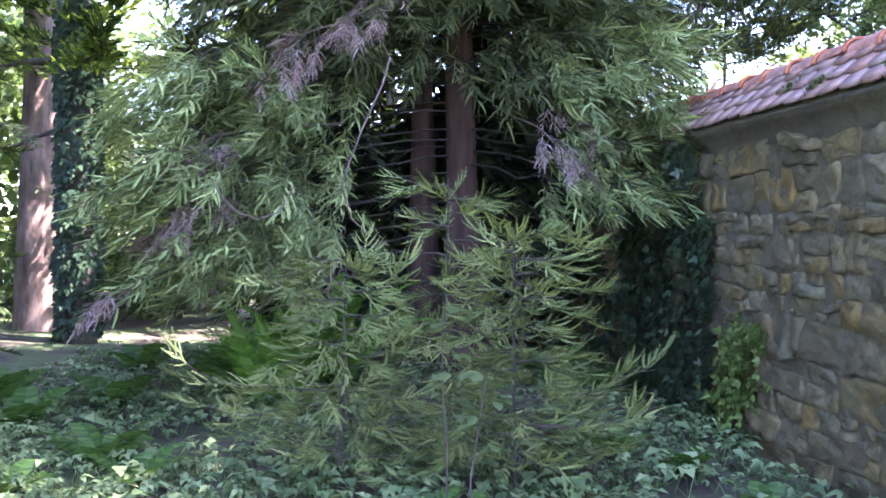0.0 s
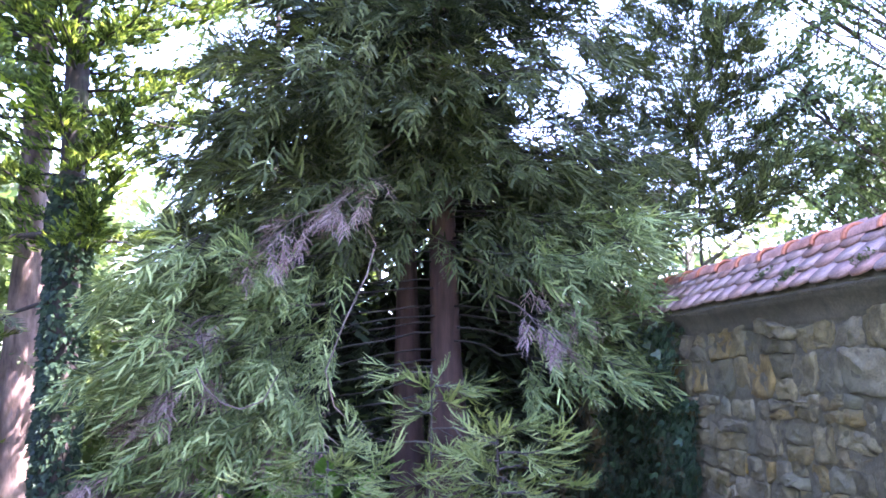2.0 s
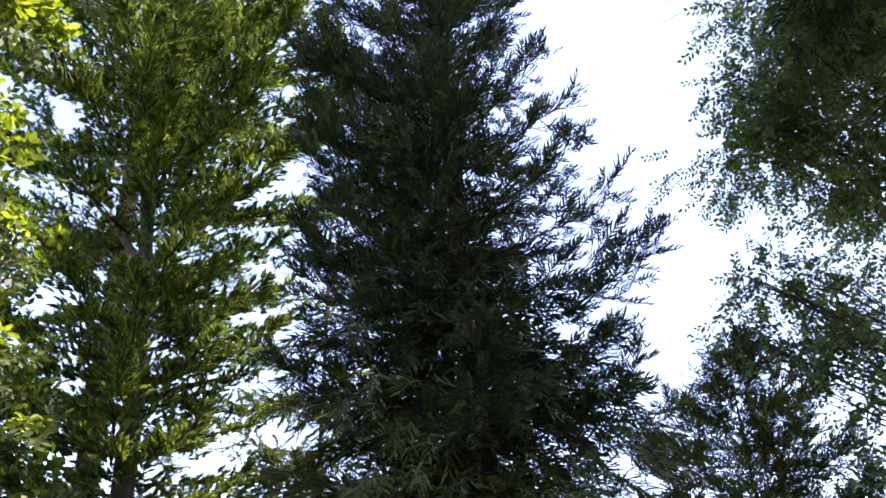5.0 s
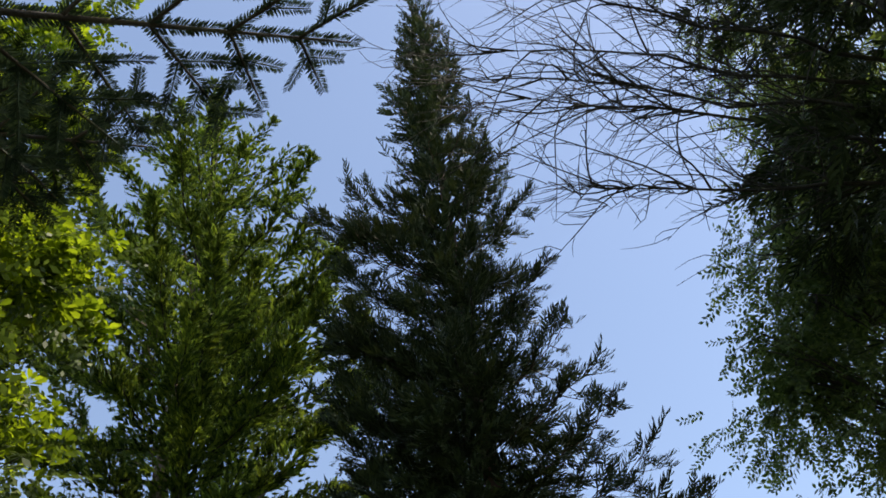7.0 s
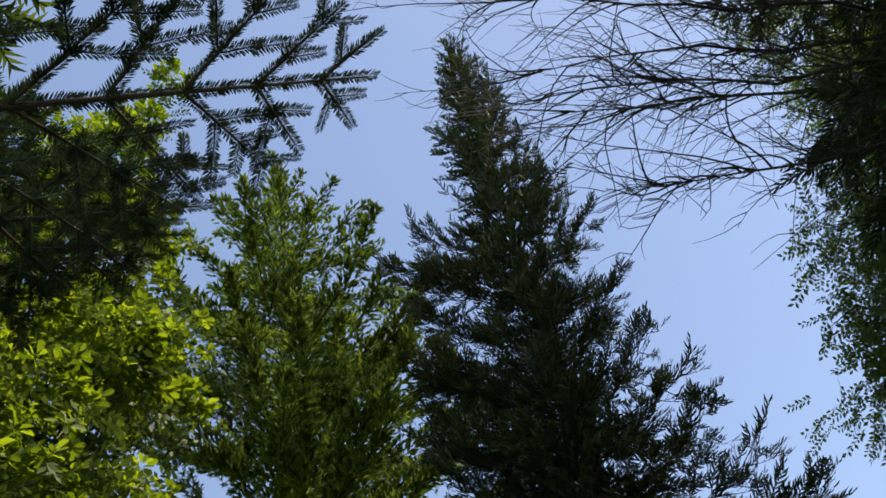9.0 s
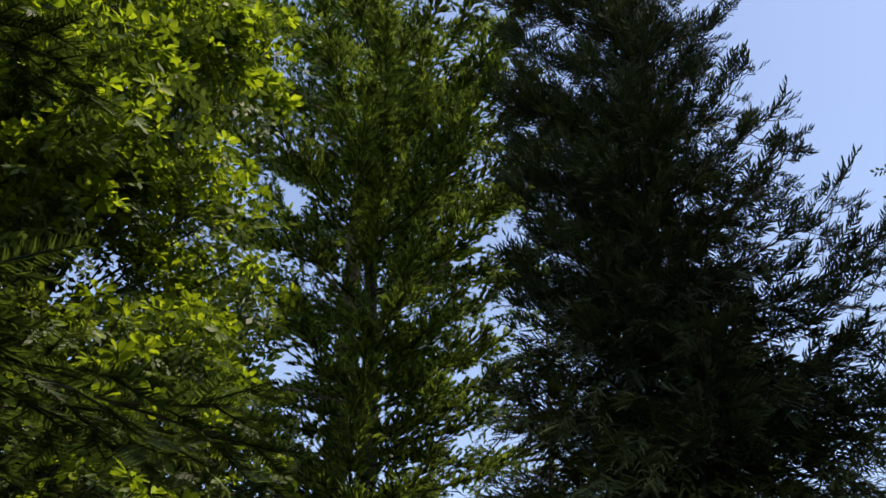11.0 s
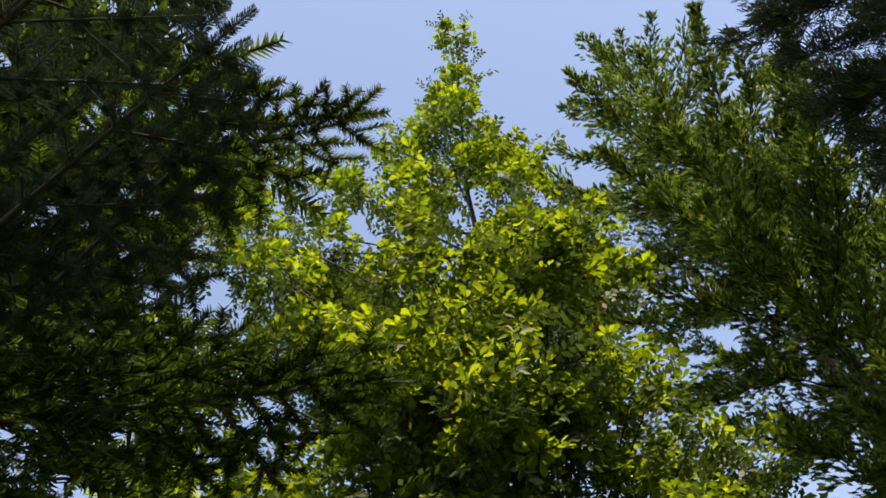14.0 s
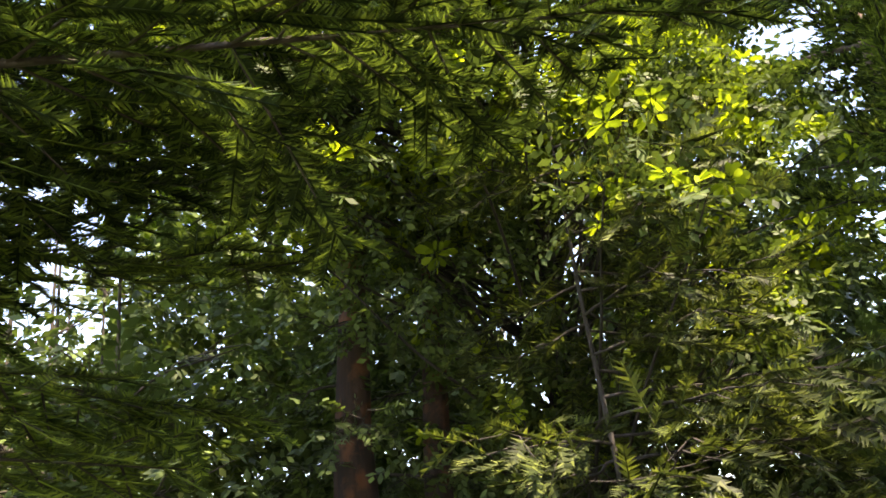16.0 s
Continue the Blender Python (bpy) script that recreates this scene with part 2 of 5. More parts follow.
def folded_leaf(h, base, way, length, width, normal, fold=0.25, droop=0.15):
    """One leaf folded a little along its midrib."""
    way, normal = unit(way), unit(normal)
    side = unit(np.cross(way, normal))
    normal = np.cross(side, way)
    base = np.asarray(base, float)
    mid = base + way * length * 0.45
    tip = base + way * length - normal * length * droop
    up = normal * width * fold
    h.add([base, mid - side * width * 0.5 + up, mid, mid + side * width * 0.5 + up, tip], [(0, 2, 1), (0, 3, 2), (1, 2, 4), (2, 3, 4)])


def round_leaf(h, base, way, length, width, normal, droop=0.15):
    """One broad leaf with a blunt, lobed end."""
    way, normal = unit(way), unit(normal)
    side = unit(np.cross(way, normal))
    normal = np.cross(side, way)
    base = np.asarray(base, float)
    pts = [base]
    for u, w in ((0.45, 0.4), (0.85, 0.42), (1.02, 0.0), (0.85, -0.42), (0.45, -0.4)):
        pts.append(base + way * length * u + side * width * w + normal * (abs(w) * width * 0.25 - droop * length * u * u))
    h.add(pts, [(0, i, i + 1) for i in range(1, 5)])


def closed(h):
    return np.concatenate(h.v), np.concatenate(h.f)


# ---- sprigs ----
def cedar_spray(fingers=17, thick=0.02, lift=0.25, wild=0.0):
    """A spray of curved, cord-like shoots on one twig, a unit long."""
    h = Heap()
    blade(h, [(0, 0, 0), (0.02, 0.45, 0.03), (0, 0.9, 0.0)], [0.012, 0.01], (0, 0, 1))
    for i in range(fingers):
        s = 0.08 + 0.86 * i / (fingers - 1)
        side = 1 if i % 2 else -1
        ang = radians(uni(34 - 12 * wild, 58 + 6 * wild)) * (1.05 - 0.5 * s)
        el = uni(-0.2 - 0.2 * wild, 0.55 + 0.5 * wild)
        ln = uni(0.3, 0.42 + 0.12 * wild) * (1.1 - 0.45 * s)
        d = np.array([side * math.sin(ang) * math.cos(el), math.cos(ang), math.sin(ang) * math.sin(el) + 0.1])
        p0 = np.array([0, s * 0.92, 0.02])
        p1 = p0 + d * ln * 0.55
        p2 = p1 + unit(d * np.array([0.45, 1, 0.6]) + np.array([0, 0.25, lift])) * ln * 0.5
        nrm = unit(np.array([uni(-0.6, 0.6), uni(-0.3, 0.3), 1]))
        blade(h, [p0, p1, p2], [thick * 0.7, thick], nrm)
    return closed(h)


def cord_spray(fingers=9, thick=0.02, needles=4, reach=0.5, lift=0.3, droop=0.0):
    """A spray of long curved cords set with short needles, a unit long."""
    h = Heap()
    blade(h, [(0, 0, 0), (0.02, 0.4, 0.03), (0, 0.75, 0.0)], [0.014, 0.012], (0, 0, 1))
    for i in range(fingers):
        s = 0.1 + 0.62 * i / (fingers - 1)
        side = 1 if i % 2 else -1
        ang = radians(uni(28, 62)) * (1.1 - 0.75 * s)
        el = uni(-0.5, 0.7)
        ln = uni(0.7, 1.1) * reach * (1.15 - 0.4 * s)
        d = unit(np.array([side * math.sin(ang) * math.cos(el), math.cos(ang), math.sin(ang) * math.sin(el) + 0.08]))
        turn = np.array([-side * uni(0.1, 0.5), 0.35, lift + uni(-0.25, 0.25) - droop])
        path = [np.array([0, s, 0.02])]
        for k in range(3):
            path.append(path[-1] + unit(d + turn * 0.45 * k) * ln / 3)
        nrm = unit(np.array([uni(-0.7, 0.7), uni(-0.3, 0.3), 1]))
        blade(h, path, [thick * 0.7, thick, thick * 0.75], nrm)
        for q in range(needles):
            w = 3 * (q + 0.6) / needles
            k = min(2, int(w))
            t = unit(path[k + 1] - path[k])
            c = path[k] + (path[k + 1] - path[k]) * (w - k)
            b = unit(np.cross(t, nrm))
            for sg in (-1, 1):
                e = unit(t * 1.25 + b * sg + nrm * uni(-0.6, 0.9)) * uni(0.055, 0.08)
                h.add([c - t * 0.014, c + t * 0.014, c + e], [(0, 1, 2)])
    return closed(h)


def fir_twig(per_side=24, length=0.23, width=0.011, top=True):
    h = Heap()
    v, f = tube([(0, 0, 0), (0, 0.5, 0), (0, 1, 0)], [0.022, 0.018, 0.01], 3)
    h.add(v, f)
    for side in (-1, 1):
        for i in range(per_side):
            s = (i + uni(0, 0.6)) / per_side
            ang = radians(uni(52, 72)) * (1 - 0.25 * s)
            ln = length * uni(0.85, 1.1) * (1 - 0.35 * s ** 4)
            d = np.array([side * math.sin(ang), math.cos(ang), uni(0.0, 0.3)])
            p = np.array([0, s, 0.01])
            if top:
                h.add([p, p + d * ln * 0.6 + (0, width, 0), p + d * ln, p + d * ln * 0.6 - (0, width, 0)], [(0, 1, 2), (0, 2, 3)])
            else:
                h.add([p - (0, width, 0), p + (0, width, 0), p + d * ln], [(0, 1, 2)])
            if top and i % 2:
                d = np.array([side * 0.35 * uni(0.5, 1.2), uni(0.6, 0.9), uni(0.45, 0.7)])
                h.add([p, p + d * ln * 0.55 + (width, 0, 0), p + d * ln * 0.8, p + d * ln * 0.55 - (width, 0, 0)], [(0, 1, 2), (0, 2, 3)])
    return closed(h)


def needle_tuft(count=15, length=0.6, width=0.034):
    """A shoot with needles all round, for trees that stand further off."""
    h = Heap()
    blade(h, [(0, 0, 0), (0, 0.5, 0), (0, 1, 0)], [0.015, 0.012], (0, 0, 1))
    for i in range(count):
        s, a = 0.1 + 0.9 * i / count, uni(0, 6.28)
        r = uni(0.6, 1.0)
        d = unit(np.array([math.cos(a) * r, uni(0.4, 0.9), math.sin(a) * r]))
        p, q = np.array([0, s, 0]), np.array([0, s, 0]) + d * length * uni(0.4, 0.7)
        w = unit(np.cross(d, (0.3, 0.2, 1))) * width
        h.add([p - w, p + w, q], [(0, 1, 2)])
    return closed(h)


def brush_shoot(needles=5, reach=0.3, width=0.13):
    """A stiff shoot as thick as a bottle brush, a unit long, with needle tips standing out of it."""
    h = Heap()
    for k in range(2):
        a = math.pi * k / 2 + uni(-0.3, 0.3)
        w = np.array([math.cos(a), 0, math.sin(a)]) * reach * uni(0.4, 0.6)
        h.add([(0, 0, 0), np.array([0, 0.45, 0]) + w, (0, 1.0, 0), np.array([0, 0.45, 0]) - w], [(0, 1, 2), (0, 2, 3)])
    for i in range(needles):
        s, a = 0.15 + 0.8 * i / needles, 2.4 * i
        p = np.array([0, s, 0])
        d = unit(np.array([math.cos(a), 0.9, math.sin(a)])) * reach * uni(1.1, 1.7)
        w = np.array([-math.sin(a), 0, math.cos(a)]) * width * 0.5
        h.add([p - w, p + w, p + d], [(0, 1, 2)])
    return closed(h)


def leaf_whorl(leaves=7, broad=0.56, up=0.25):
    """A rosette of broad leaves at a shoot's end."""
    h = Heap()
    blade(h, [(0, -0.5, -0.1), (0, -0.2, 0), (0, 0.1, 0)], [0.015, 0.012], (0, 0, 1))
    for i in range(leaves):
        a = 6.283 * (i + uni(-0.3, 0.3)) / leaves
        d = np.array([math.cos(a), math.sin(a) * 0.9 + 0.25, uni(-0.45, 0.7)])
        ln = uni(0.26, 0.46)
        round_leaf(h, unit(d) * uni(0.04, 0.2), d, ln, ln * broad * uni(0.8, 1.1), (uni(-0.8, 0.8), uni(-0.8, 0.8), 1), uni(0.0, 0.35))
    return closed(h)


def leafy_twig(leaves=13, size=0.24, broad=0.5):
    """A thin twig with small leaves to both sides."""
    h = Heap()
    blade(h, [(0, 0, 0), (0.03, 0.5, 0.02), (0, 1, -0.06)], [0.008, 0.006], (0, 0, 1))
    for i in range(leaves):
        s, side = (i + 0.5) / leaves, 1 if i % 2 else -1
        d = unit(np.array([side * uni(0.6, 1.0), uni(0.3, 0.8), uni(-0.7, 0.2)]))
        ln = size * uni(0.7, 1.2)
        p = np.array([0.02, s, 0.0])
        w = unit(np.cross(d, (uni(-0.5, 0.5), uni(-0.5, 0.5), 1))) * ln * broad * 0.5
        h.add([p, p + d * ln * 0.5 + w, p + d * ln, p + d * ln * 0.5 - w], [(0, 1, 2), (0, 2, 3)])
    return closed(h)


def herb(leaves=5, lobes=True):
    """A small ground plant: thin stalks with spread leaves on top, a unit high."""
    h = Heap()
    for i in range(leaves):
        a, r = 6.283 * (i + uni(-0.35, 0.35)) / leaves, uni(0.15, 0.7)
        top = np.array([math.cos(a) * r, math.sin(a) * r, uni(0.55, 1.05)])
        blade(h, [(0, 0, 0), top * (0.55, 0.55, 0.6), top], [0.016, 0.013], (math.sin(a), -math.cos(a), 0.2))
        for k in ((-0.75, 0.62), (0.0, 0.8), (0.75, 0.62)) if lobes else ((0.0, 1.0),):
            d = np.array([math.cos(a + k[0]), math.sin(a + k[0]), uni(-0.25, 0.1)])
            folded_leaf(h, top, d, k[1] * uni(0.5, 0.7), k[1] * (0.3 if lobes else 0.45), (uni(-0.3, 0.3), uni(-0.3, 0.3), 1), 0.2, 0.2)
    return closed(h)


def fern_frond(pinnae=25):
    """One arching frond, a unit long."""
    h = Heap()
    s = np.linspace(0, 1, 7)
    curve = np.stack([0 * s, s * 0.8, 0.75 * s - 0.55 * s ** 2.4], -1)
    h.add(*tube(curve, 0.008 * (1.1 - s), 3))
    for i in range(pinnae):
        u = 0.14 + 0.84 * i / pinnae
        p = np.array([np.interp(u, s, curve[:, k]) for k in range(3)])
        ln = 0.19 * math.sin(math.pi * min(1, 0.18 + u * 0.86)) + 0.015
        for side in (-1, 1):
            d = unit(np.array([side, 0.35, -0.1 + 0.2 * u]))
            q = p + d * ln
            w = np.array([0, 0.0125, 0.008]) * (1.2 - 0.5 * u)
            h.add([p - w, p + w, p + d * ln * 0.6 + w * 0.9, q, p + d * ln * 0.6 - w * 0.9], [(0, 1, 2), (0, 2, 4), (4, 2, 3)])
    return closed(h)


SPRAYS_DEAD = [cord_spray(8 + i, 0.017, 3, 0.45, 0.0, 0.2) for i in range(4)]
SPRAYS_NEAR = [cord_spray(6 + i, 0.022, 5, 0.55, 0.35) for i in range(5)]
SPRAYS_BOUGH = [cord_spray(6 + i, 0.022, 2, 0.5, 0.1, 0.1) for i in range(5)]
SPRAYS_WIDE = [cedar_spray(8 + i, 0.05, 0.3) for i in range(4)]
SPRAYS_FAR = [cedar_spray(9 + i, 0.03, 0.35) for i in range(4)]
SPRAYS_FINE = [cedar_spray(11 + i, 0.032, 0.35, 0.3) for i in range(4)]
FIR_TWIGS = [fir_twig(36, 0.26, 0.02) for i in range(3)]
FIR_MED = [fir_twig(20, 0.29, 0.036, False) for i in range(3)]
FIR_LITE = [fir_twig(10, 0.32, 0.055, False) for i in range(4)]
TUFTS = [needle_tuft(20, 0.6, 0.045) for i in range(5)]
SHOOTS = [needle_tuft(13, 0.4, 0.07) for i in range(5)]
BRUSHES = [brush_shoot() for i in range(5)]
WHORLS = [leaf_whorl(12 + i % 5, 0.62) for i in range(7)]
TWIGS = [leafy_twig() for i in range(5)]
FAR_TWIGS = [leafy_twig(9, 0.27, 0.62) for i in range(5)]
HERBS = [herb(4 + i % 3, i % 4 != 3) for i in range(7)]
FRONDS = [fern_frond() for i in range(3)]


# ---- ground ----
def ground_height(x, y):
    return 0.05 * np.sin(x * 0.7 + 1.0) + 0.04 * np.sin(y * 0.9 + x * 0.4)


def build_ground():
    h = Heap()
    r = np.concatenate([np.linspace(0, 16, 41), np.geomspace(18, 900, 14)])
    a = np.linspace(0, 2 * np.pi, 72, endpoint=False)
    rr, aa = np.meshgrid(r, a, indexing="ij")
    x, y = rr * np.cos(aa), rr * np.sin(aa) + 5
    z = ground_height(x, y) * np.clip(1.3 - rr / 30, 0, 1)
    v = np.stack([x, y, z], -1).reshape(-1, 3)
    i, j = np.meshgrid(np.arange(len(r) - 1), np.arange(72), indexing="ij")
    p, q = i * 72 + j, i * 72 + (j + 1) % 72
    f = np.concatenate([np.stack([p, p + 72, q + 72], -1).reshape(-1, 3), np.stack([p, q + 72, q], -1).reshape(-1, 3)])
    h.add(v, f)
    m, n, l = nodes_of("woodland_soil")
    near, fine = noise_tex(n, l, 1.1, 5.0), noise_tex(n, l, 14.0, 6.0, 0.7)
    soil = ramp(n, l, fine.outputs[0], [(0.3, (0.022, 0.016, 0.011)), (0.7, (0.075, 0.055, 0.038))])
    green = ramp(n, l, fine.outputs[0], [(0.3, (0.03, 0.06, 0.018)), (0.7, (0.09, 0.16, 0.04))])
    col = mix_colour(n, l, soil, green, ramp(n, l, near.outputs[0], [(0.42, (0, 0, 0)), (0.6, (0.7, 0.7, 0.7))]))
    # mown grass lies further out
    tc, ln = n.new("ShaderNodeTexCoord"), n.new("ShaderNodeVectorMath")
    ln.operation = "LENGTH"
    l.new(tc.outputs["Object"], ln.inputs[0])
    far = n.new("ShaderNodeMapRange")
    far.inputs[1].default_value, far.inputs[2].default_value = 19.0, 23.0
    l.new(ln.outputs["Value"], far.inputs[0])
    col = mix_colour(n, l, col, (0.16, 0.22, 0.06), far.outputs[0])
    p = n["Principled BSDF"]
    p.inputs["Roughness"].default_value = 0.95
    l.new(col, p.inputs["Base Color"])
    bp = n.new("ShaderNodeBump")
    bp.inputs["Strength"].default_value, bp.inputs["Distance"].default_value = 0.7, 0.04
    l.new(fine.outputs[0], bp.inputs["Height"])
    l.new(bp.outputs[0], p.inputs["Normal"])
    ob = part("ground", h, m, None, "dark woodland soil with a lawn beyond", smooth=True)
    tagged(ob, category="ground", kind="structure")


build_ground()

# ---- garden wall: face line, heights and thickness ----
WALL_X, WALL_Y, WALL_SLOPE, WALL_THICK = 2.13, 6.5, -0.122, 0.5
WALL_WAY = unit((WALL_SLOPE, 1.0, 0.0))
WALL_OUT = np.array([-WALL_WAY[1], WALL_WAY[0], 0.0])     # from the face to the garden
WALL_P0 = np.array([WALL_X, WALL_Y, 0.0])
EAVE_Z, RIDGE_Z = 2.33, 2.66
WALL_TOP = 2.3


def on_wall(s, z, out=0.0):
    """A place s metres along the wall, z up, out from its face."""
    return WALL_P0 + WALL_WAY * s + WALL_OUT * out + np.array([0, 0, z])


def box_between(heap, s0, s1, z0, z1, o0, o1):
    v = [on_wall(s, z, o) for s in (s0, s1) for z in (z0, z1) for o in (o0, o1)]
    heap.add(v, [(0, 1, 3), (0, 3, 2), (4, 6, 7), (4, 7, 5), (0, 4, 5), (0, 5, 1), (2, 3, 7), (2, 7, 6), (0, 2, 6), (0, 6, 4), (1, 5, 7), (1, 7, 3)])


wall = new("wall_1", Heap().data("wall_core", MORTAR))
core = Heap()
box_between(core, -14.0, 24.0, -0.3, WALL_TOP, -WALL_THICK, -0.055)
wall.data = core.data("wall_core", MORTAR)
tagged(wall, "old rubble stone garden wall with lime mortar", "garden wall", kind="structure")


def build_cornice():
    """A coved plaster cornice under the eave."""
    h = Heap()
    steps = 7
    ss = np.linspace(-5, 18, 70)
    prof = [(-0.02, WALL_TOP - 0.18)] + [(0.0 + 0.085 * (i / steps) ** 2, WALL_TOP - 0.16 + 0.14 * i / steps) for i in range(steps + 1)] + [(0.085, WALL_TOP + 0.02), (-0.1, WALL_TOP + 0.03)]
    v = [on_wall(s, z + 0.006 * noise.noise((s * 2.1, z, 0)), o + 0.01 * noise.noise((s * 1.7, z * 3, 4))) for s in ss for o, z in prof]
    k = len(prof)
    f = []
    for i in range(len(ss) - 1):
        for j in range(k - 1):
            a = i * k + j
            f += [(a, a + 1, a + k + 1), (a, a + k + 1, a + k)]
    h.add(v, f)
    part("cornice", h, PLASTER, wall, "smooth plaster cove under the tiles", smooth=True)


build_cornice()


def build_coping():
    """The two slopes under the tiles."""
    h = Heap()
    half = WALL_THICK / 2
    pts = [(0.1, EAVE_Z - 0.03), (-half, RIDGE_Z - 0.05), (-WALL_THICK - 0.1, EAVE_Z - 0.03), (-WALL_THICK, EAVE_Z - 0.06), (0.0, EAVE_Z - 0.06)]
    for s in (-14.0, 24.0):
        h.v.append(np.array([on_wall(s, z, o) for o, z in pts]))
    h.n = 10
    f = [(0, 5, 6), (0, 6, 1), (1, 6, 7), (1, 7, 2), (2, 7, 8), (2, 8, 3), (3, 8, 9), (3, 9, 4), (4, 9, 5), (4, 5, 0)]
    h.f.append(np.array(f))
    ob = part("roof_1", h, MORTAR, None, "tiled coping roof on the stone wall")
    return tagged(ob, category="roof", kind="structure")


roof = build_coping()


# ---- trees ----
def wander(a, b, n, amount):
    """A slightly crooked line from a to b."""
    s = np.linspace(0, 1, n)[:, None]
    p = np.asarray(a, float) * (1 - s) + np.asarray(b, float) * s
    k = RNG.normal(0, amount, (n, 3)) * np.sin(np.pi * s)
    return p + np.cumsum(k, axis=0) * 0.35


def trunk_part(tree, path, r0, r1, mat, label="", sides=14, flare=1.5):
    path = np.asarray(path, float)
    s = np.linspace(0, 1, len(path))
    radii = (r0 * (1 - s) + r1 * s) * (1 + (flare - 1) * np.exp(-s * 22))
    v, f = tube(path, radii, sides)
    v = v + RNG.normal(0, 0.012, v.shape) * np.minimum(1, radii.max() * 3)
    return part("trunk", Heap().add(v, f), mat, tree, label, tree.location, True)


def at_height(path, z):
    path = np.asarray(path)
    return np.array([np.interp(z, path[:, 2], path[:, k]) for k in range(3)])


def cedar_branch(tree, root, way, length, mat, kinds, per_metre, size, droop=0.35, lift=0.35, thick=0.03, bare=0.25, flat=0.5, hang=0.35, spread=0.45, label="", bark_mat=None, jitter=0.45):
    """A limb that sags and turns up at its tip, side shoots to both sides, and sprays on them."""
    way = unit(np.asarray(way, float))
    s = np.linspace(0, 1, 9)
    path = np.asarray(root) + np.outer(s, way) * length
    path[:, 2] += length * (-droop * s ** 1.4 + lift * s ** 3)
    path += RNG.normal(0, 0.02, path.shape) * length * s[:, None]
    wood, twigs = Heap().add(*tube(path, thick * (1.02 - s) + 0.002, 5)), Heap()
    n_side = max(4, int(length * 7))
    at, fwd = [], []
    side0 = unit(np.cross(way, (0, 0, 1)))
    for i in range(n_side):
        u = bare + (1 - bare) * (i + uni(0, 1)) / n_side
        p = np.array([np.interp(u, s, path[:, k]) for k in range(3)])
        t = unit(np.array([np.interp(min(u + 0.05, 1), s, path[:, k]) for k in range(3)]) - p + way * 1e-3)
        d = unit(t * uni(0.5, 0.9) + side0 * (1 if i % 2 else -1) * uni(0.4, 1.0) + np.array([0, 0, uni(-0.5, 0.25)]))
        ln = spread * length * (0.35 + 0.65 * math.sin(math.pi * min(1, 0.25 + u * 0.65))) * uni(0.5, 1.1)
        q = np.linspace(0, 1, 5)
        sub = p + np.outer(q, d) * ln
        sub[:, 2] += ln * (-0.25 * q + 0.12 * q ** 2)
        if thick >= 0.005:
            twigs.add(*tube(sub, 0.32 * thick * (1.1 - q) + 0.002, 3))
        m = max(2, int(ln * per_metre * uni(0.7, 1.3)))
        w = np.sort(uni(0.1, 1.0, m))
        pos = np.stack([np.interp(w, q, sub[:, k]) for k in range(3)], -1)
        out = d * (1 - flat) + t * flat + RNG.normal(0, jitter, (m, 3))
        out[:, 2] -= hang * uni(0.3, 1.6, m)
        at.append(pos)
        fwd.append(out)
    at, fwd = np.concatenate(at), unit(np.concatenate(fwd))
    leaves = Heap()
    stamp(leaves, kinds, at, fwd, size * uni(0.65, 1.25, len(at)), RNG.normal(0, 0.5, len(at)))
    limb = part("branch", wood, bark_mat or BARK_RED, tree, label, tree.location, True)
    tagged(part("foliage", leaves, mat, limb, "", tree.location), kind="stuff")
    if twigs.n:
        tagged(part("brushwood", twigs, bark_mat or BARK_RED, limb, "", tree.location, True), kind="stuff")
    return limb, path


def spruce_like(tree, path, z0, z1, radius, count, mat, kinds, per_metre, size, rise=0.1, droop=0.3, lift=0.3, thick=0.035, hang=0.3, spread=0.4, bark_mat=None, keep=None, bare=0.2, jitter=0.45):
    """Limbs all the way up a straight trunk; radius(z) is their reach."""
    golden = 2.399
    for i in range(count):
        z = z0 + (z1 - z0) * ((i + uni(0, 0.9)) / count)
        a = i * golden + uni(-0.4, 0.4)
        reach = radius(z) * uni(0.7, 1.15)
        if keep and not keep(a, z):
            continue
        root = at_height(path, z)
        cedar_branch(tree, root, (math.cos(a), math.sin(a), rise), reach, mat, kinds, per_metre, size, droop, lift, thick * min(1, 0.35 + reach / 3), bare=bare, hang=hang, spread=spread, bark_mat=bark_mat, jitter=jitter)


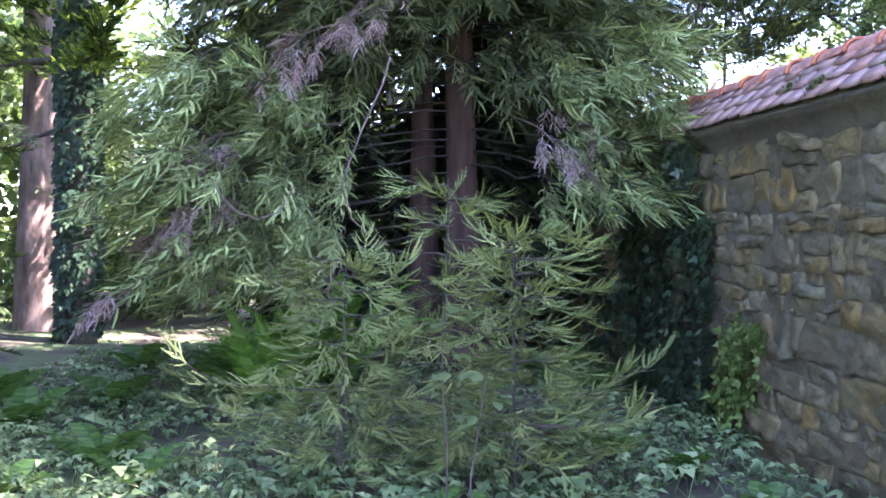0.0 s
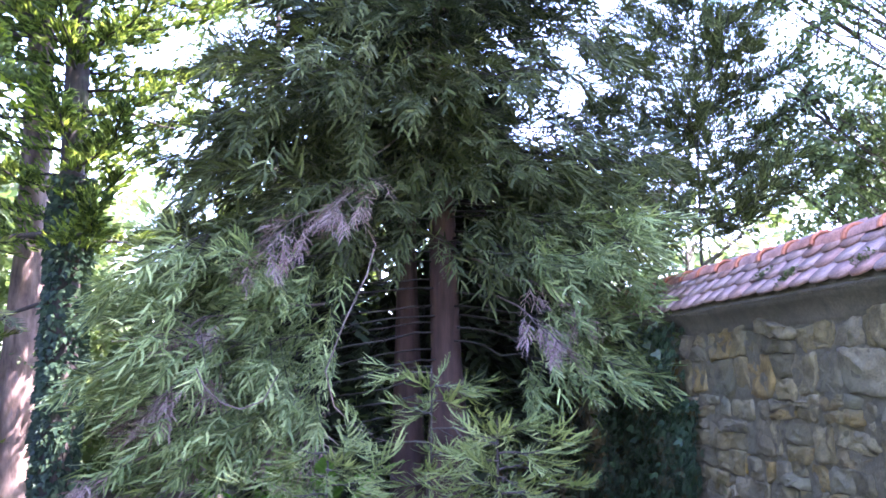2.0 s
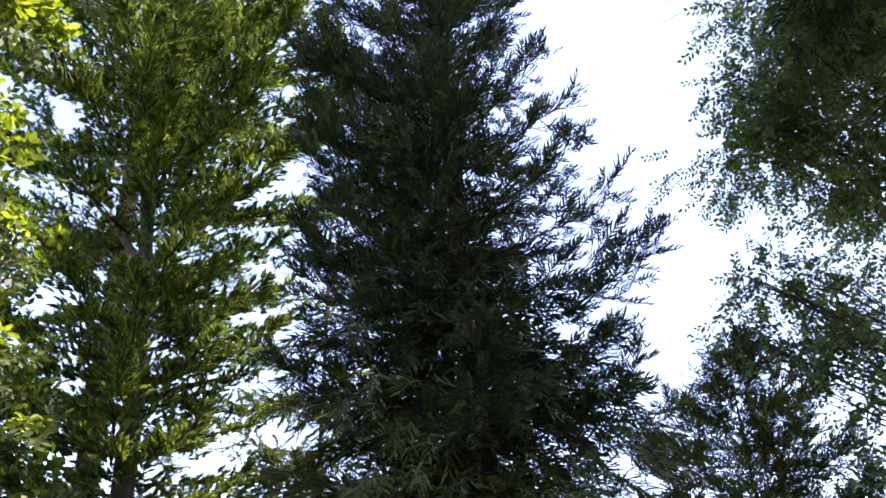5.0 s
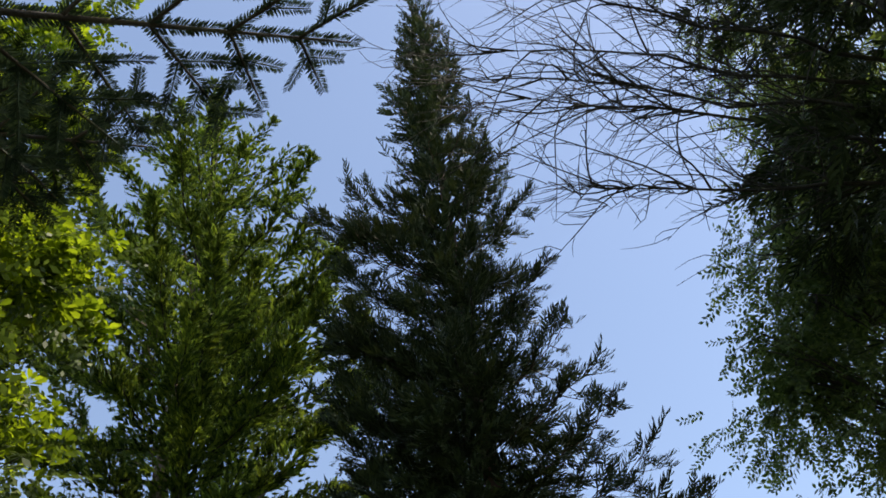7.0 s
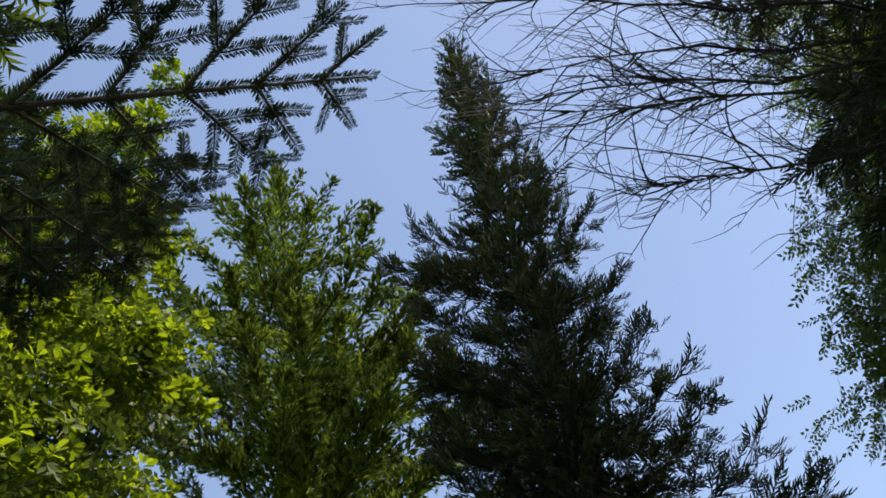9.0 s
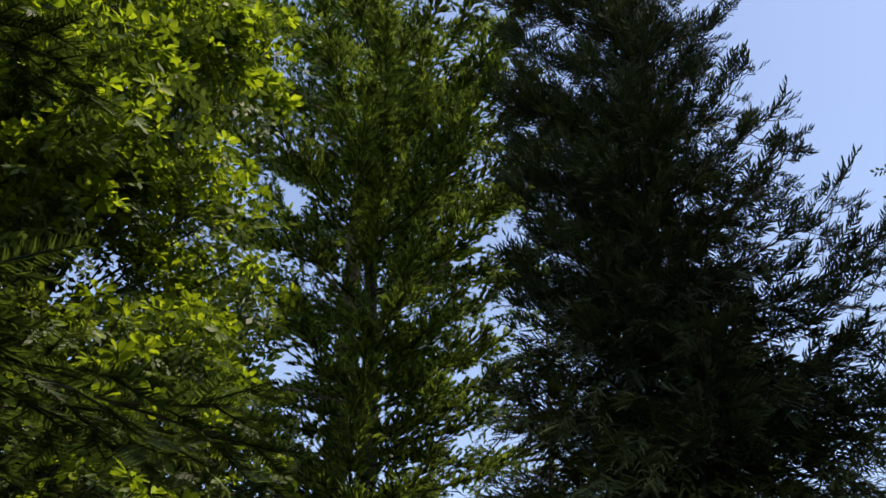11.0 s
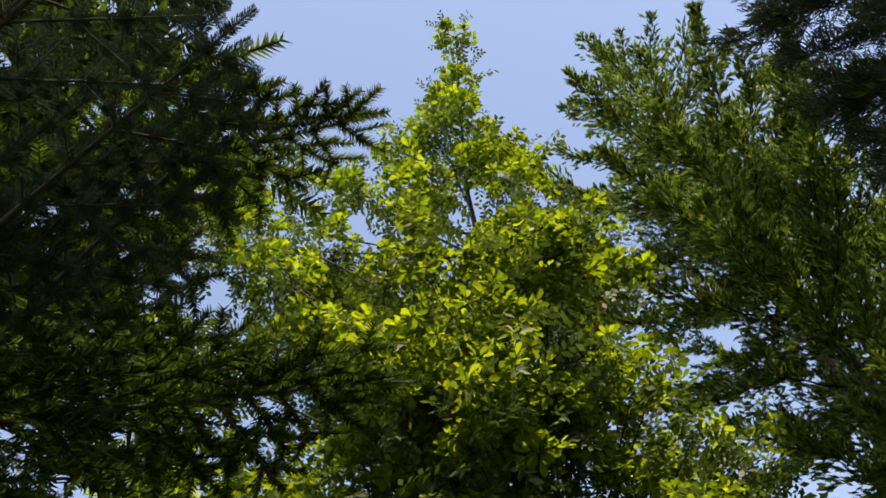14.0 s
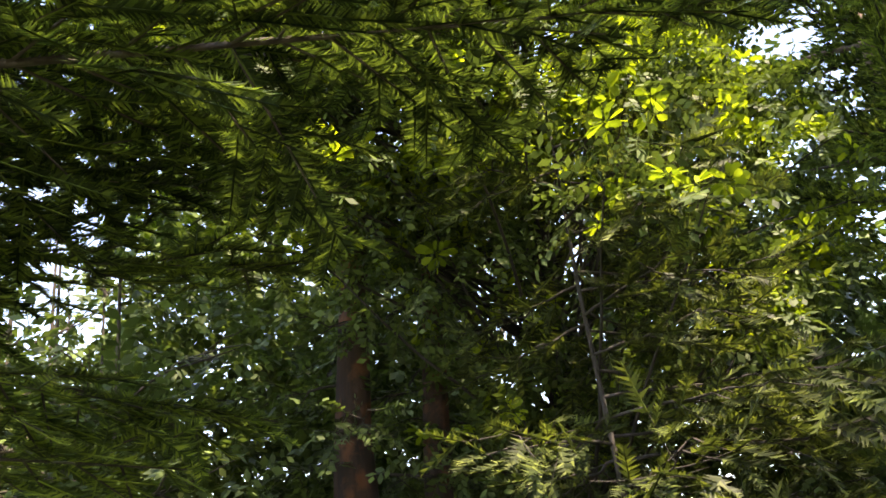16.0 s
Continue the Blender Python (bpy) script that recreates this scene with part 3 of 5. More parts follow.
def plume(tree, root, way, length, mat, width, per_square=168, kinds=None, small=0.12, big=0.21, rise=(0.2, 0.9), sag=0.22, lift=0.3, thick=0.022):
    """A limb wrapped in a tapering, flattish mass of short stiff shoots that point outwards and up."""
    way = unit(np.asarray(way, float))
    s = np.linspace(0, 1, 9)
    path = np.asarray(root) + np.outer(s, way) * length
    path[:, 2] += length * (-sag * s ** 1.3 + lift * s ** 3)
    path += RNG.normal(0, 0.02, path.shape) * length * s[:, None]
    n = int(per_square * length * max(0.5, length / 3))
    u = uni(0.08, 1.0, n) ** 0.85
    c = np.stack([np.interp(u, s, path[:, k]) for k in range(3)], -1)
    side = unit(np.cross(way, (0, 0, 1)))
    r = width * min(1, length / 2.2) * (1.08 - u) ** 0.6 * (0.75 + 0.4 * np.sin(u * 19 + uni(0, 6)))
    off = RNG.normal(0, 0.75, n) * r
    at = c + side * off[:, None] + way * (0.25 * r * RNG.normal(0, 1, n))[:, None]
    at[:, 2] += RNG.normal(0, 0.35, n) * r - 0.35 * off ** 2 / np.maximum(width, 0.2)
    fwd = way * 0.7 + side * (0.9 * off / np.maximum(r, 0.05))[:, None] + RNG.normal(0, 0.25, (n, 3))
    fwd[:, 2] += uni(rise[0], rise[1], n)
    leaves = Heap()
    stamp(leaves, kinds or BRUSHES, at, fwd, uni(small, big, n), RNG.normal(0, 0.6, n))
    limb = part("branch", Heap().add(*tube(path, thick * (1.02 - s) + 0.004, 5)), BARK_BLACK, tree, "", tree.location, True)
    tagged(part("foliage", leaves, mat, limb, "", tree.location), kind="stuff")


def broadleaf(tree, path, clumps, mat, kinds, density, size, limb_mat, limb_r=0.06, flatness=0.75, tilt=0.4, hang=0.0):
    """Limbs that reach out to clumps of leaves: (centre, radius)."""
    for centre, rad in clumps:
        centre = np.asarray(centre, float)
        z = max(path[0][2] + 0.6, centre[2] - 0.8 * np.hypot(*(centre[:2] - at_height(path, centre[2])[:2])))
        root = at_height(path, min(z, path[-1][2]))
        limb = wander(root, centre, 8, 0.12)
        limb[:, 2] += 0.15 * np.sin(np.linspace(0, np.pi, 8))
        wood, twigs = Heap().add(*tube(limb, limb_r * (1.1 - np.linspace(0, 1, 8)) + 0.008, 5)), Heap()
        n = int(density * rad ** 2)
        d = unit(RNG.normal(0, 1, (n, 3)))
        r = rad * uni(0.25, 1.0, n) ** 0.5 * (0.75 + 0.35 * np.sin(d[:, 0] * 5 + d[:, 1] * 4 + centre[0]))
        at = centre + d * r[:, None] * np.array([1, 1, flatness])
        for k in range(7):
            e = at[RNG.integers(0, n)]
            tw = wander(limb[RNG.integers(4, 8)], e, 5, 0.05)
            twigs.add(*tube(tw, 0.014 * (1.1 - np.linspace(0, 1, 5)) + 0.003, 3))
        fwd = d * np.array([1, 1, 0.5]) + RNG.normal(0, tilt, (n, 3))
        fwd[:, 2] -= hang
        leaves = Heap()
        stamp(leaves, kinds, at, fwd, size * uni(0.7, 1.25, n), RNG.normal(0, 0.45, n))
        b = part("branch", wood, limb_mat, tree, "", tree.location, True)
        tagged(part("foliage", leaves, mat, b, "", tree.location), kind="stuff")
        tagged(part("brushwood", twigs, limb_mat, b, "", tree.location, True), kind="stuff")


def clump_cloud(centre, size, count, rad):
    """Centres of leaf clumps spread through an ellipsoid, more of them towards its skin."""
    out = []
    for i in range(count):
        d = unit(RNG.normal(0, 1, 3))
        out.append((np.asarray(centre) + d * np.asarray(size) * uni(0.45, 1.0), rad * uni(0.7, 1.3)))
    return out


# the tall twin-stemmed cedar in the middle
def main_cedar():
    tree = thing("japanese_cedar", (0.2, 9.1, 0), "tall twin-stemmed Japanese cedar with drooping green sprays", "tree")
    path = np.array([(0.24, 9.1, -0.1), (0.2, 9.1, 2.0), (0.12, 9.1, 5.0), (-0.12, 9.0, 10.0), (-0.28, 8.9, 15.0), (-0.42, 8.8, 21.0)])
    trunk_part(tree, path, 0.19, 0.02, BARK_RED, "reddish fibrous bark")
    path2 = np.array([(-0.2, 9.6, -0.1), (-0.22, 9.6, 3.0), (-0.25, 9.55, 7.0), (-0.3, 9.4, 12.5)])
    trunk_part(tree, path2, 0.15, 0.02, BARK_RED, "thinner second stem")
    zs = [0.0, 3.0, 6.0, 9.0, 12.0, 15.0, 18.0, 21.2]
    rs = [2.6, 2.4, 1.45, 1.12, 1.0, 0.85, 0.5, 0.1]
    reach = lambda z: float(np.interp(z, zs, rs))
    for i in range(60):
        z, a = 3.9 + 5.6 * (i + uni(0, 0.9)) / 60, i * 2.399 + uni(-0.4, 0.4)
        if (z > 5.0 or math.sin(a) > -0.3) and not (math.cos(a) > 0.55 and i % 2):
            plume(tree, at_height(path, z), (math.cos(a), math.sin(a), 0.15), reach(z) * uni(0.7, 1.15), CEDAR, 0.5, 92, SPRAYS_FAR, 0.3, 0.5, (-0.9, 0.2), 0.45, 0.35, 0.009)
    for i in range(84):
        z, a = 9.0 + 11.0 * (i + uni(0, 0.9)) / 84, i * 2.399 + uni(-0.4, 0.4)
        plume(tree, at_height(path, z), (math.cos(a), math.sin(a), 0.35), reach(z) * uni(0.6, 1.12), CEDAR, 0.44, 66 if z > 12 else 110, SPRAYS_WIDE if z > 12 else SPRAYS_FAR, 0.26, 0.44, (-0.2, 0.8), 0.35, 0.45)
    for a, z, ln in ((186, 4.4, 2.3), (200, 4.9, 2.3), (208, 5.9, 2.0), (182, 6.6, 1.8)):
        plume(tree, at_height(path, z), (math.cos(radians(a)), math.sin(radians(a)), 0.2), ln, CEDAR_HALF_LIT, 0.4, 75, SPRAYS_FAR, 0.28, 0.46, (-0.9, 0.2), 0.4, 0.3, 0.009)
    for a, z, ln in ((200, 10.3, 1.8), (190, 11.2, 1.8), (210, 12.0, 1.7), (195, 8.8, 1.7), (185, 9.5, 1.9), (180, 12.8, 1.7), (188, 7.8, 1.7), (192, 8.3, 2.0), (184, 9.0, 2.1), (198, 9.9, 2.0), (188, 7.3, 2.1), (196, 6.8, 1.9), (182, 10.2, 2.0)):
        plume(tree, at_height(path, z), (math.cos(radians(a)), math.sin(radians(a)), 0.35), ln, CEDAR, 0.4, 120, SPRAYS_FAR, 0.26, 0.46, (-0.2, 0.8), 0.3, 0.4)
    # airy limbs that stand out from the crown: height of the fork, tip, and how far their shoots spread
    for z, tip, spread in ((7.1, (2.47, 8.6, 7.8), 0.3), (7.5, (2.07, 8.6, 8.6), 0.26), (8.2, (1.83, 8.6, 9.3), 0.24), (6.6, (2.1, 8.5, 7.25), 0.24), (8.9, (1.64, 8.6, 9.95), 0.3), (9.5, (1.4, 8.6, 10.7), 0.26),
                           (10.9, (1.34, 8.6, 11.95), 0.26), (6.0, (1.8, 8.5, 6.55), 0.28), (5.7, (2.14, 8.5, 6.25), 0.2), (12.6, (1.27, 8.6, 13.55), 0.24), (13.0, (0.95, 8.6, 13.9), 0.24), (13.7, (0.76, 8.6, 14.5), 0.24),
                           (12.4, (-2.5, 8.6, 13.4), 0.3), (12.9, (-2.0, 8.6, 14.2), 0.3), (11.9, (-2.1, 8.4, 12.7), 0.3), (13.2, (-1.3, 8.5, 13.9), 0.26), (9.9, (-1.85, 8.5, 10.8), 0.3), (9.0, (-1.75, 8.4, 9.7), 0.3),
                           (7.8, (-1.8, 8.4, 8.4), 0.3), (6.6, (-2.0, 8.3, 7.3), 0.3), (5.6, (-2.2, 8.3, 6.3), 0.3), (7.2, (-1.5, 7.9, 7.8), 0.3)):
        root = at_height(path, z)
        way = np.array(tip) - root
        cedar_branch(tree, root, way, float(np.linalg.norm(way)) - 0.28, CEDAR, SPRAYS_FINE, 11, 0.34, droop=0.2, lift=0.2, thick=0.02, bare=0.3, hang=-0.12, spread=spread + 0.08, flat=0.45, jitter=0.3)
    # short upswept limbs that break up the outline of the top
    for i in range(34):
        z, a = 13.6 + 7.0 * (i + uni(0, 0.9)) / 34, i * 2.399 + uni(-0.4, 0.4)
        cedar_branch(tree, at_height(path, z), (math.cos(a), math.sin(a), 0.75), reach(z) * uni(0.9, 1.5) + 0.12, CEDAR, SPRAYS_WIDE, 8, 0.3, droop=0.25, lift=0.3, thick=0.01, bare=0.15, hang=-0.3, spread=0.36, jitter=0.25)
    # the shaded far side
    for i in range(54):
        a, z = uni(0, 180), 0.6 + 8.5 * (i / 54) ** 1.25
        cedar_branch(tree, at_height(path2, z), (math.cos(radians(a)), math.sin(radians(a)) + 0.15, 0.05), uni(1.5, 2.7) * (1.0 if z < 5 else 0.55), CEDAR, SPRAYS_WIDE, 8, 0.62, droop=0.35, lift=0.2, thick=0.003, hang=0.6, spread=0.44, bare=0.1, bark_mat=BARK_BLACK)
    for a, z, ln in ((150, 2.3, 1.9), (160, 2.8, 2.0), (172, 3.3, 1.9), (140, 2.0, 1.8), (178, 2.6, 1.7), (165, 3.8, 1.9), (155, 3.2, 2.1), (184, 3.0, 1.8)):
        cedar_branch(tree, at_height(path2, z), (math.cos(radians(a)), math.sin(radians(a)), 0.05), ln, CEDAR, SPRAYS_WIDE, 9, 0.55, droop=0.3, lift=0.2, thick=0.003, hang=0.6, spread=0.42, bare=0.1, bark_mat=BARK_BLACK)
    # masses in front of the stems, above head height
    golden = lambda k: (k * 0.618) % 1.0
    masses = [(246 + 50 * golden(k), 3.75 + 0.17 * k, 0.75 + 0.04 * k) for k in range(22)]
    masses += [(200 + 8 * k, 4.6 + 2.4 * golden(k), 2.5) for k in range(6)] + [(300 + 11 * k, 4.9 + 1.8 * golden(k), 2.0) for k in range(5)]
    masses += [(325 + 10 * k, 3.6 + 1.0 * golden(k), 2.25) for k in range(6)]
    masses += [(236 + 70 * golden(k), 4.0 + 0.07 * k, 0.7 + 0.3 * golden(2 * k)) for k in range(11)]
    masses += [(186 + 7 * k, 3.3 + 1.7 * golden(k), 2.5) for k in range(9)] + [(296 + 7 * k, 3.2 + 1.4 * golden(k), 1.7) for k in range(9)]
    # below 6 m the green is a lighter copy with daylight in its colour
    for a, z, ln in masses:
        cedar_branch(tree, at_height(path, z), (math.cos(radians(a)), math.sin(radians(a)), 0.15), ln * (1.0 if z < 6 else 0.8), CEDAR_HALF_LIT if z < 6 else CEDAR, SPRAYS_BOUGH, 12, 0.43, droop=0.45, lift=0.15, thick=0.012, hang=0.8, spread=0.4, bare=0.1, bark_mat=BARK_BLACK, jitter=0.3)
    # short shoots close round the stem
    h = Heap()
    n = 300
    z, a = uni(7.5, 20.9, n), uni(0, 6.283, n)
    c = np.stack([np.interp(z, path[:, 2], path[:, k]) for k in range(3)], -1)
    out = np.stack([np.cos(a), np.sin(a), 0 * a], -1)
    stamp(h, SPRAYS_WIDE, c + out * uni(0.05, 0.3, (n, 1)), out + RNG.normal(0, 0.3, (n, 3)) + (0, 0, 0.5), uni(0.3, 0.55, n) * np.clip((21.5 - z) / 7, 0.3, 1.0), RNG.normal(0, 0.5, n))
    tagged(part("foliage", h, CEDAR, tree, "", tree.location), kind="stuff")
    # withered sprays and bare hanging twigs
    for root, tip, r in (((-0.2, 8.6, 3.9), (-1.25, 6.9, 3.05), 0.4), ((-0.3, 8.6, 4.2), (-0.75, 7.0, 3.3), 0.4), ((-1.2, 8.2, 2.2), (-1.95, 6.8, 1.85), 0.36), ((-0.9, 8.0, 2.5), (-2.0, 7.0, 2.35), 0.36), ((0.5, 8.4, 2.7), (1.02, 7.0, 2.25), 0.2), ((-2.0, 7.4, 1.3), (-2.55, 6.7, 1.1), 0.36), ((0.4, 8.6, 3.0), (1.25, 7.4, 2.5), 0.2)):
        way = np.array(tip) - np.array(root)
        cedar_branch(tree, root, way, float(np.linalg.norm(way)) + 0.15, DEAD, SPRAYS_DEAD, 9 if r > 0.3 else 4, 0.3 if r > 0.3 else 0.25, droop=0.0, lift=-0.1, thick=0.012, bare=0.55, hang=0.75, spread=r * 0.6, bark_mat=TWIG, label="withered limb with grey-violet sprays", jitter=0.25)
    for pts in (((-0.35, 5.92, 2.69), (-0.39, 5.88, 2.52), (-0.53, 5.85, 2.21), (-0.66, 5.85, 1.87), (-0.6, 5.85, 1.64), (-0.44, 5.86, 1.49), (-0.35, 5.86, 1.46)), ((-1.47, 5.71, 1.89), (-1.41, 5.7, 1.77), (-1.31, 5.74, 1.67), (-1.19, 5.76, 1.63), (-1.05, 5.78, 1.68), (-0.96, 5.8, 1.85))):
        part("bare_twig", Heap().add(*tube(pts, np.linspace(0.007, 0.0045, len(pts)), 6)), TWIG, tree, "bare hanging twig", tree.location, True)
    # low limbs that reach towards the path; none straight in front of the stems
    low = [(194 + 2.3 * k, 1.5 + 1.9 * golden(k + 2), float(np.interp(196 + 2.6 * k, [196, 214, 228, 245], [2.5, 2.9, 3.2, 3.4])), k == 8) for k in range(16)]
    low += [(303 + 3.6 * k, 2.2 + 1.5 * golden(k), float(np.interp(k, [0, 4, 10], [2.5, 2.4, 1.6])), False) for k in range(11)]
    # their foliage takes the lightest copy: open daylight is in its colour
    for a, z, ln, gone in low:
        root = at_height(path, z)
        cedar_branch(tree, root, (math.cos(radians(a)), math.sin(radians(a)), 0.12), ln, DEAD if gone else CEDAR_LIT, SPRAYS_BOUGH, 11, 0.37, droop=0.42, lift=0.22, thick=0.009, bare=0.45, hang=0.6, spread=0.34, bark_mat=BARK_BLACK, jitter=0.25)


main_cedar()


def sapling(at, height, lean, count):
    tree = thing("cedar_sapling", at, "young cedar with upswept light green shoots among the herbs", "sapling", "young cedars below the tall one")
    base = np.array(at, float)
    top = base + np.array([lean[0], lean[1], height])
    path = wander(base, top, 7, 0.04)
    trunk_part(tree, path, 0.014, 0.005, BARK_DARK, "", 6, 1.2)
    for i in range(count):
        u = 0.12 + 0.88 * (i + 0.5) / count
        a = i * 2.4 + uni(-0.4, 0.4)
        ln = height * (0.44 - 0.27 * u) * uni(0.75, 1.2)
        root = base + (top - base) * u
        cedar_branch(tree, root, (math.cos(a), math.sin(a), 0.6), ln, CEDAR_SAPLING, SPRAYS_NEAR, 15, 0.27, droop=0.75, lift=0.4, thick=0.005, bare=0.02, hang=0.3, spread=0.5, bark_mat=BARK_DARK, jitter=0.22)
    return tree


def low_limb(tree, root, tip):
    """One long limb of a sapling that reaches out over the herbs."""
    way = np.array(tip) - np.array(root)
    cedar_branch(tree, root, way, float(np.linalg.norm(way)), CEDAR_SAPLING, SPRAYS_NEAR, 10, 0.24, droop=0.25, lift=0.25, thick=0.006, bare=0.2, hang=-0.15, spread=0.26, bark_mat=BARK_DARK, jitter=0.22)


first = sapling((-0.62, 5.3, 0.0), 1.4, (0.03, 0.1), 26)
low_limb(first, (-0.62, 5.3, 0.6), (-1.5, 5.0, 0.84))
low_limb(first, (-0.6, 5.3, 0.55), (-1.3, 4.8, 0.62))
sapling((0.04, 6.0, 0.0), 1.9, (0.0, 0.0), 18)
second = sapling((0.42, 5.1, 0.0), 1.55, (0.0, 0.05), 30)
low_limb(second, (0.42, 5.1, 0.55), (1.2, 5.0, 0.84))
low_limb(second, (0.42, 5.1, 0.45), (1.05, 4.8, 0.6))


# left: a bare-stemmed sunlit pine, and an ivy-clad fir with a forked stem
def sunlit_pine():
    tree = thing("pine_tree", (-6.15, 13.6, 0), "tall pine with a bare sunlit pinkish-grey trunk", "tree")
    path = np.array([(-6.15, 13.6, -0.1), (-6.1, 13.6, 4.0), (-6.1, 13.5, 9.0), (-6.2, 13.4, 16.0), (-6.3, 13.4, 20.0)])
    trunk_part(tree, path, 0.27, 0.08, BARK_PINE, "pinkish grey plated bark")
    reach = lambda z: float(np.interp(z, [4.5, 9, 16, 20], [1.2, 2.2, 2.2, 0.8]))
    spruce_like(tree, path, 7.0, 19.8, reach, 30, PINE, TUFTS, 11, 0.36, rise=0.3, droop=0.15, lift=0.3, hang=0.0, spread=0.5, bark_mat=BARK_PINE)


sunlit_pine()


def ivy_fir():
    tree = thing("fir_tree", (-4.95, 12.1, 0), "tall fir with an ivy-clad lower stem and forked limbs", "tree")
    path = np.array([(-4.95, 12.1, -0.1), (-4.9, 12.1, 4.0), (-5.0, 12.2, 7.5), (-5.25, 12.4, 10.2), (-5.7, 12.4, 16.0), (-6.1, 12.4, 23.4)])
    trunk_part(tree, path, 0.21, 0.06, BARK_DARK, "dark bark with reddish patches", flare=1.2)
    reach = lambda z: float(np.interp(z, [4, 8, 12, 16, 20, 23.4], [2.7, 3.2, 3.8, 3.5, 2.2, 0.3]))
    for i in range(66):
        z, a = 3.6 + 7.0 * (i + uni(0, 0.9)) / 66, i * 2.399 + uni(-0.4, 0.4)
        if (math.cos(a - 1.2) < 0.5 or z > 5.5) and (z < 7.6 or i % 3):
            plume(tree, at_height(path, z), (math.cos(a), math.sin(a), uni(-0.1, 0.3)), reach(z) * uni(0.6, 1.0), FIR, 0.34, 135, None, 0.11, 0.21)
    for i in range(74):
        z, a = 10.6 + 12.6 * (i + uni(0, 0.9)) / 74, i * 2.399 + uni(-0.4, 0.4)
        plume(tree, at_height(path, z), (math.cos(a), math.sin(a), 0.2 + 0.02 * (z - 10)), reach(z) * uni(0.75, 1.15), FIR, 0.4, 135, None, 0.12, 0.22)
    for a, z in ((-0.5, 10.5), (-0.3, 11.3), (-0.65, 12.2), (-0.25, 13.0), (-0.5, 13.8), (-0.35, 14.9), (-0.1, 12.5)):
        plume(tree, at_height(path, z), (math.cos(a), math.sin(a), 0.2), 3.8, FIR, 0.4, 135, None, 0.12, 0.22)
    for a, z, ln in ((-0.42, 9.2, 1.9), (-0.2, 8.7, 2.2), (-0.5, 8.2, 2.0), (-0.3, 7.7, 2.4), (-0.6, 8.9, 2.3), (-0.1, 9.6, 2.4), (0.1, 8.3, 2.5), (-0.7, 7.5, 2.0)):
        plume(tree, at_height(path, z), (math.cos(a), math.sin(a), 0.15), ln, FIR, 0.36, 120, None, 0.12, 0.22)
    # forked limbs and side limbs
    for z, tip, r in ((9.7, (-3.5, 12.1, 11.4), 0.09), (9.8, (-6.3, 12.1, 11.4), 0.08), (8.2, (-6.4, 11.8, 8.5), 0.08), (7.4, (-3.2, 12.2, 7.85), 0.06), (7.6, (-3.2, 11.6, 8.2), 0.05), (6.6, (-6.9, 11.8, 6.9), 0.05), (8.6, (-3.6, 12.0, 8.4), 0.04), (5.6, (-3.4, 11.7, 5.2), 0.04), (3.9, (-6.6, 11.4, 3.5), 0.04), (2.9, (-6.4, 11.6, 2.6), 0.03)):
        limb = wander(at_height(path, z), tip, 8, 0.1)
        part("limb", Heap().add(*tube(limb, r * (1.05 - np.linspace(0, 1, 8)) + 0.008, 6)), BARK_PINE if z > 8 else BARK_DARK, tree, "", tree.location, True)
    # ivy round the stem
    n = 1900
    z, a = uni(0.1, 4.6, n), uni(0, 6.283, n)
    c = np.stack([np.interp(z, path[:, 2], path[:, k]) for k in range(3)], -1)
    out = np.stack([np.cos(a), np.sin(a), 0 * a], -1)
    h = Heap()
    stamp(h, [ivy_leaf(), ivy_leaf()], c + out * uni(0.21, 0.29, (n, 1)), np.array([0, 0, -1.0]) + out * 0.5 + RNG.normal(0, 0.35, (n, 3)), uni(0.09, 0.15, n), None, (0, -1, 0.3))
    part("ivy", h, IVY, tree, "dark ivy round the stem", tree.location)


def ivy_leaf():
    h = Heap()
    for k, ln in ((-0.9, 0.7), (0.0, 1.0), (0.9, 0.7)):
        folded_leaf(h, (0, 0, 0), (math.sin(k), math.cos(k), 0), ln, ln * 0.5, (0, 0, 1), 0.15, 0.1)
    return closed(h)


ivy_fir()


# the bright green broad-leaved tree; sun and shade are in its leaf colours
def rosettes(tree, path, clumps, density):
    """Sun-coloured rosettes spread flat over each clump's top, shade-coloured leaves below and within."""
    for centre, rad in clumps:
        centre = np.asarray(centre, float)
        stem = at_height(path, np.clip(centre[2] - uni(0.3, 3.0), 1.0, path[-1][2]))
        limb = wander(stem, centre, 8, 0.12)
        b = part("branch", Heap().add(*tube(limb, 0.022 * (1.1 - np.linspace(0, 1, 8)) + 0.004, 5)), BARK_BLACK, tree, "", tree.location, True)
        n = int(density * rad ** 2)
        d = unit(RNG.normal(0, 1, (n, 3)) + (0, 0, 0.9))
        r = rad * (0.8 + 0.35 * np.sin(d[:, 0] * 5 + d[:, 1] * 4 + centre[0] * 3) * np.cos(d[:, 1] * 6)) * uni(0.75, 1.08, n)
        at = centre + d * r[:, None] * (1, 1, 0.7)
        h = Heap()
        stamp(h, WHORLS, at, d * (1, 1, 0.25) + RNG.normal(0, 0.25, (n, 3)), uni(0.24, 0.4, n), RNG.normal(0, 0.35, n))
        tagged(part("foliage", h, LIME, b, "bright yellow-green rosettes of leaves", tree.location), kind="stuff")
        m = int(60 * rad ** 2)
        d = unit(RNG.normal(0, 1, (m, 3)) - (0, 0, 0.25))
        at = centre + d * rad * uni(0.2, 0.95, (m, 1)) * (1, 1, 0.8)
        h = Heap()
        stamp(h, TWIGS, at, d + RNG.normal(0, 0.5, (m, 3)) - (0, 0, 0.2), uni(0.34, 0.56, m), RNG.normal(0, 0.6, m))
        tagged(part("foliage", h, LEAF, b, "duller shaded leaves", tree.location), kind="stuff")


